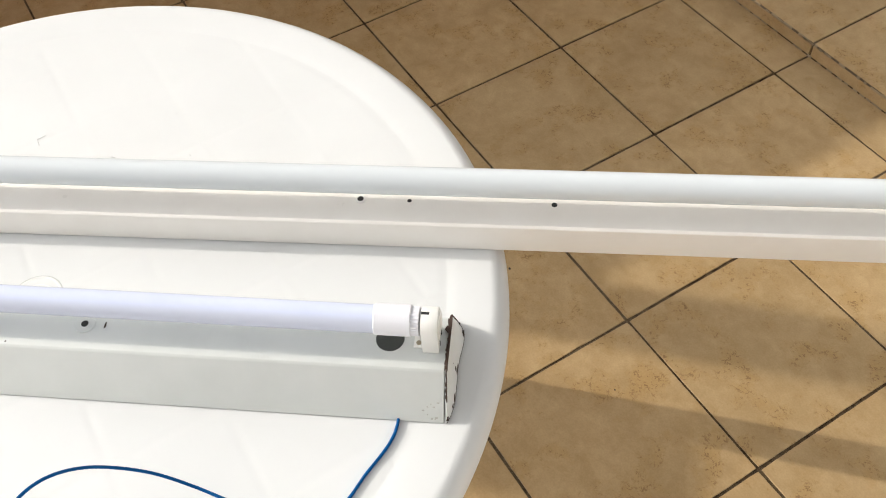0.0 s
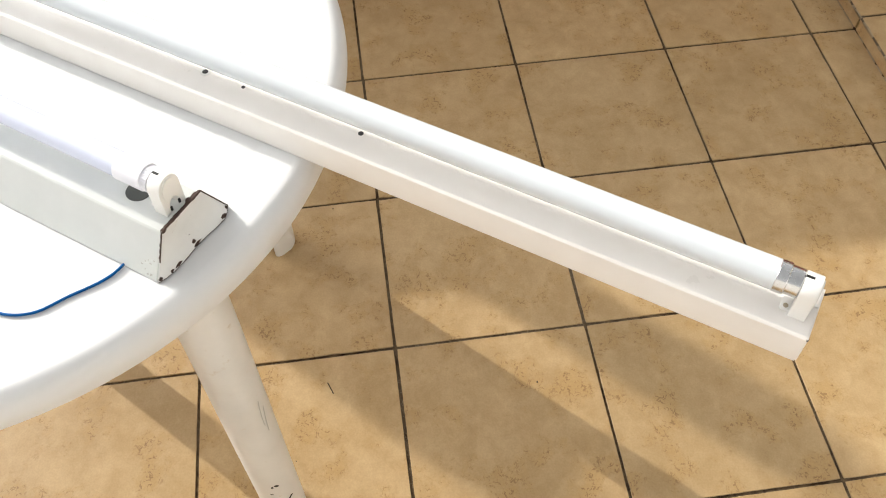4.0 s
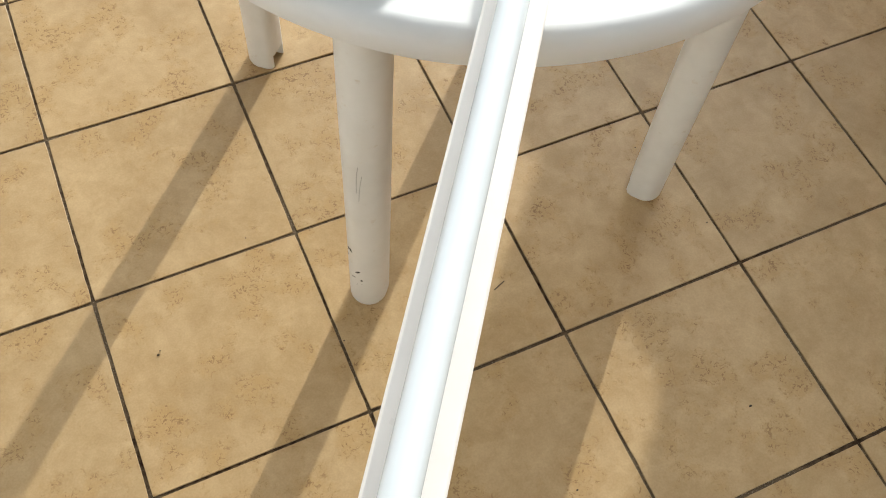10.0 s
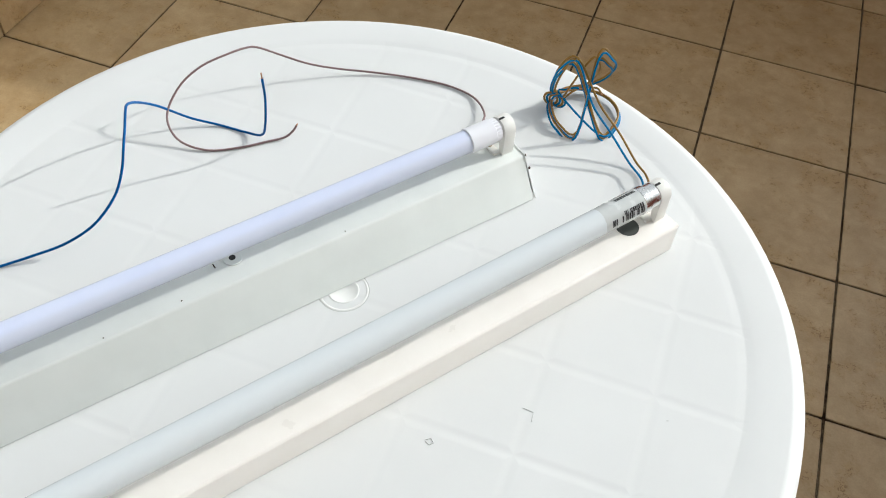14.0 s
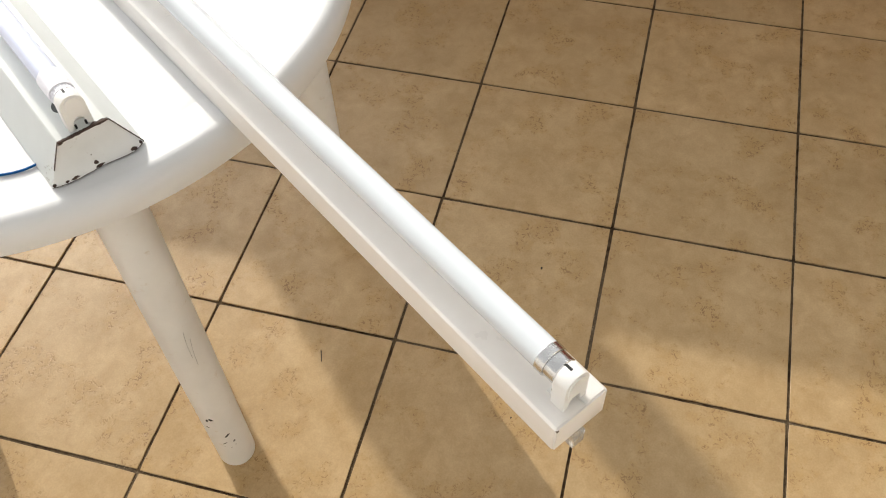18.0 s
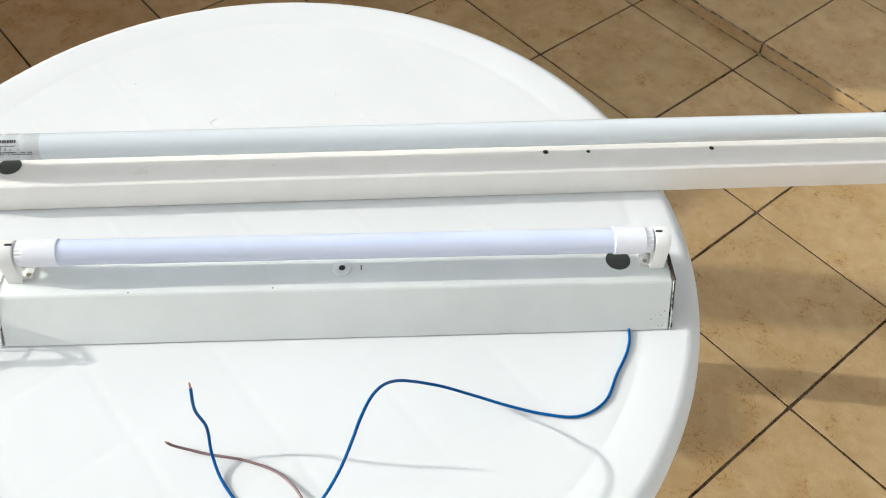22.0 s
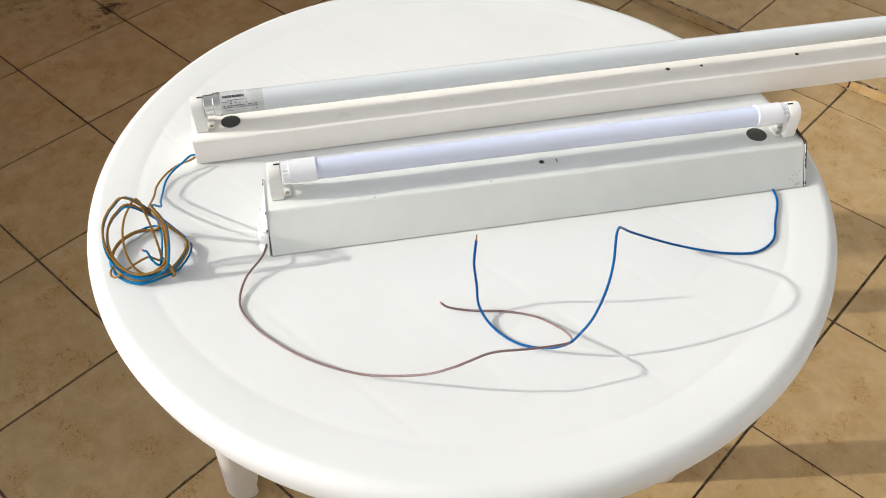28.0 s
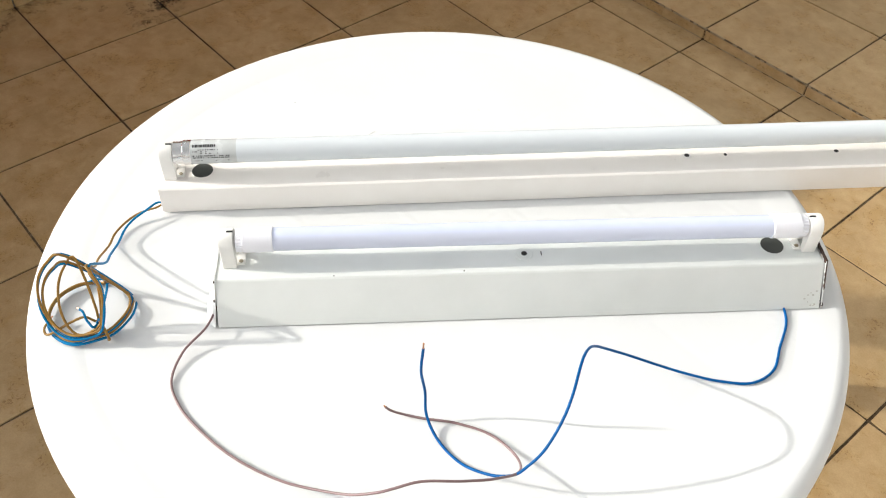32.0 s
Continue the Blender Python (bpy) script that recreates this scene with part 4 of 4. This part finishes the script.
# dried dirt by the foot of the east wall
def dirt_material():
    m, n, l, b = node_mat("dried_dirt")
    b.inputs["Base Color"].default_value = (0.105, 0.062, 0.033, 1)
    b.inputs["Roughness"].default_value = 0.95
    co, grain = n.new("ShaderNodeTexCoord"), noise_tex(n, 90, 4, 0.65)
    l.new(co.outputs["Object"], grain.inputs["Vector"])
    cover = ramp(n, [(0.36, (0, 0, 0)), (0.74, (0.38, 0.38, 0.38))])
    l.new(grain.outputs["Fac"], cover.inputs["Fac"])
    l.new(cover.outputs["Color"], b.inputs["Alpha"])
    return m


rng = random.Random(17)
film = bmesh.new()
for k in range(150):
    if k % 3:
        x, y = EAST - 0.012 - abs(rng.gauss(0, 0.055)), rng.uniform(-0.46, 0.20)
    else:
        x, y = 2.43 + rng.gauss(0, 0.035), -0.315 + rng.gauss(0, 0.045)
    r, turn = rng.uniform(0.004, 0.022), rng.uniform(0, 6.28)
    ring = []
    for i in range(11):
        a = 2 * math.pi * i / 11
        d = r * (0.65 + 0.5 * rng.random()) * (1 + 0.5 * math.cos(a * 2 - turn))
        ring.append(film.verts.new((min(x + d * math.cos(a), EAST - 0.0115), y + d * math.sin(a), 0.0008 + 0.000008 * k)))
    film.faces.new(ring)
tagged(part("dirt_stain", film, dirt_material(), floor, "patchy brown dirt stains by the wall", None), kind="stuff")


# ---- tiles, last ----
def tile_mesh(w, d, seed, h=0.008):
    """A tile whose rim wavers and is nicked a little, as fired and worn tiles are."""
    per, bm = 22, bmesh.new()
    corners = [(-w / 2, -d / 2), (w / 2, -d / 2), (w / 2, d / 2), (-w / 2, d / 2)]
    top, brow, foot = [], [], []
    for side in range(4):
        (xa, ya), (xb, yb) = corners[side], corners[(side + 1) % 4]
        ln = math.hypot(xb - xa, yb - ya)
        nx, ny = -(yb - ya) / ln, (xb - xa) / ln
        for k in range(per):
            f = k / per
            x, y = xa + (xb - xa) * f, ya + (yb - ya) * f
            q = noise.noise(Vector((x * 55 + seed * 7.3, y * 55, seed * 3.1)))
            nick = max(0.0, noise.noise(Vector((x * 130, y * 130 + seed * 5.7, 9.0))) - 0.42)
            ins = (0.0003 + 0.00045 * q + 0.0042 * nick) if k else 0.0009
            if not k:
                px, py = corners[side - 1]
                bx, by = xa - px, ya - py
                lb = math.hypot(bx, by)
                nx0, ny0 = nx - by / lb, ny + bx / lb
            else:
                nx0, ny0 = nx, ny
            x, y = x + nx0 * ins, y + ny0 * ins
            foot.append(bm.verts.new((x, y, -h)))
            brow.append(bm.verts.new((x, y, -0.0005)))
            top.append(bm.verts.new((x + nx0 * 0.0006, y + ny0 * 0.0006, 0.0)))
    m = len(top)
    for lo, hi in ((foot, brow), (brow, top)):
        for k in range(m):
            bm.faces.new((lo[k], lo[(k + 1) % m], hi[(k + 1) % m], hi[k]))
    bm.faces.new(top)
    me = bpy.data.meshes.new("tile")
    bmesh.ops.recalc_face_normals(bm, faces=bm.faces[:])
    bm.to_mesh(me)
    bm.free()
    me.materials.append(TILE)
    return me


J = 0.0046
meshes = {}


def lay(x0, x1, y0, y1, z, parent, rng):
    key = (round(x1 - x0, 4), round(y1 - y0, 4), rng.randint(0, 5))
    if key not in meshes:
        meshes[key] = tile_mesh(x1 - x0 - J, y1 - y0 - J, key[2] + 1)
    ob = new("tile", meshes[key])
    ob.parent = parent
    ob.location = ((x0 + x1) / 2 + rng.uniform(-0.0004, 0.0004), (y0 + y1) / 2 + rng.uniform(-0.0004, 0.0004), z + rng.uniform(-0.0005, 0.0004))
    ob.rotation_euler = (rng.uniform(-0.001, 0.001), rng.uniform(-0.001, 0.001), rng.uniform(-0.0012, 0.0012))


rng = random.Random(9)
xs = [WEST] + [i * S for i in range(-1, 9)]
ys = [STEP] + [j * S for j in range(-4, 9)] + [NORTH]
for xa, xb in zip(xs, xs[1:]):
    for ya, yb in zip(ys, ys[1:]):
        lay(xa, xb, ya, yb, 0.0, floor, rng)
py = [STEP] + [-1.798 - S * k for k in range(7)]
for xa, xb in zip(xs, xs[1:]):
    for yb, ya in zip(py, py[1:]):
        lay(xa, xb, ya, yb, RISE, platform, rng)


def strip(parent, name, pieces, material, bevel=0.0012):
    cache = {}
    for (cx, cy, cz), (sx, sy, sz) in pieces:
        key = (round(sx, 4), round(sy, 4), round(sz, 4))
        if key not in cache:
            bm = box(-sx / 2, sx / 2, -sy / 2, sy / 2, -sz / 2, sz / 2, bevel, segments=1)
            me = bpy.data.meshes.new(name)
            bmesh.ops.recalc_face_normals(bm, faces=bm.faces[:])
            bm.to_mesh(me)
            bm.free()
            me.materials.append(material)
            cache[key] = me
        ob = new(name, cache[key])
        ob.parent = parent
        ob.location = (cx, cy, cz)


# riser of the step
strip(platform, "riser_tile", [(((a + b) / 2, STEP - 0.005, RISE / 2 - 0.0035), (b - a - J, 0.010, RISE - 0.005)) for a, b in zip(xs, xs[1:])], PLINTH)
# plinth along the walls
base_w = tagged(link_mesh("baseboard_west", box(WEST - 0.012, WEST - 0.003, STEP, NORTH, -0.01, 0.100), MORTAR), "grey mortar bed of the tiled plinth", "baseboard", kind="structure")
strip(base_w, "plinth_tile", [((WEST + 0.001, (a + b) / 2, 0.045), (0.009, b - a - J, 0.088)) for a, b in zip(ys[1:], ys[2:])], PLINTH)
base_e = tagged(link_mesh("baseboard_east", box(EAST - 0.002, EAST + 0.006, STEP, NORTH, -0.01, 0.090), MORTAR), "grey mortar bed of the tiled plinth", "baseboard", kind="structure")
strip(base_e, "plinth_tile", [((EAST - 0.006, (a + b) / 2, 0.045), (0.009, b - a - J, 0.088)) for a, b in zip(ys[1:], ys[2:])], PLINTH)
base_n = tagged(link_mesh("baseboard_north", box(WEST, EAST, NORTH - 0.002, NORTH + 0.006, -0.01, 0.090), MORTAR), "grey mortar bed of the tiled plinth", "baseboard", kind="structure")
strip(base_n, "plinth_tile", [(((a + b) / 2, NORTH - 0.006, 0.045), (b - a - J, 0.009, 0.088)) for a, b in zip(xs, xs[1:])], PLINTH)


part("edge_joint", box(WEST, EAST, STEP - 0.0098, STEP - 0.0012, RISE - 0.0120, RISE - 0.0014), paint("brown_joint", (0.115, 0.085, 0.055), 0.95, grain=0.06, scale=160, bump=0.6), platform, "brown mortar joint along the step's edge", None)
# mortar crumbs in the corner of the step, and chips along its edge
rng = random.Random(31)
crumbs, chips = bmesh.new(), bmesh.new()
for k in range(230):
    x = rng.uniform(WEST + 0.02, EAST - 0.02)
    w, d, h = rng.uniform(0.003, 0.016), rng.uniform(0.001, 0.0028), rng.uniform(0.001, 0.003)
    merge(crumbs, box(x, x + w, STEP + 0.0002, STEP + 0.0010 + d, -0.0040, h * 0.6))
    x = rng.uniform(WEST + 0.02, EAST - 0.02)
    w = rng.uniform(0.004, 0.022)
    merge(chips, box(x, x + w, STEP - rng.uniform(0.0030, 0.0050), STEP + 0.0006, RISE - 0.0062, RISE - rng.uniform(0.0004, 0.0022)))
tagged(part("mortar_crumbs", crumbs, paint("pale_mortar", (0.34, 0.27, 0.18), 0.95, grain=0.1, scale=200), platform, "pale crumbs of mortar along the step", None), kind="stuff")
tagged(part("edge_mortar", chips, paint("pale_edge_mortar", (0.33, 0.26, 0.17), 0.95, grain=0.1, scale=200), platform, "pale chipped mortar along the step's edge", None), kind="stuff")
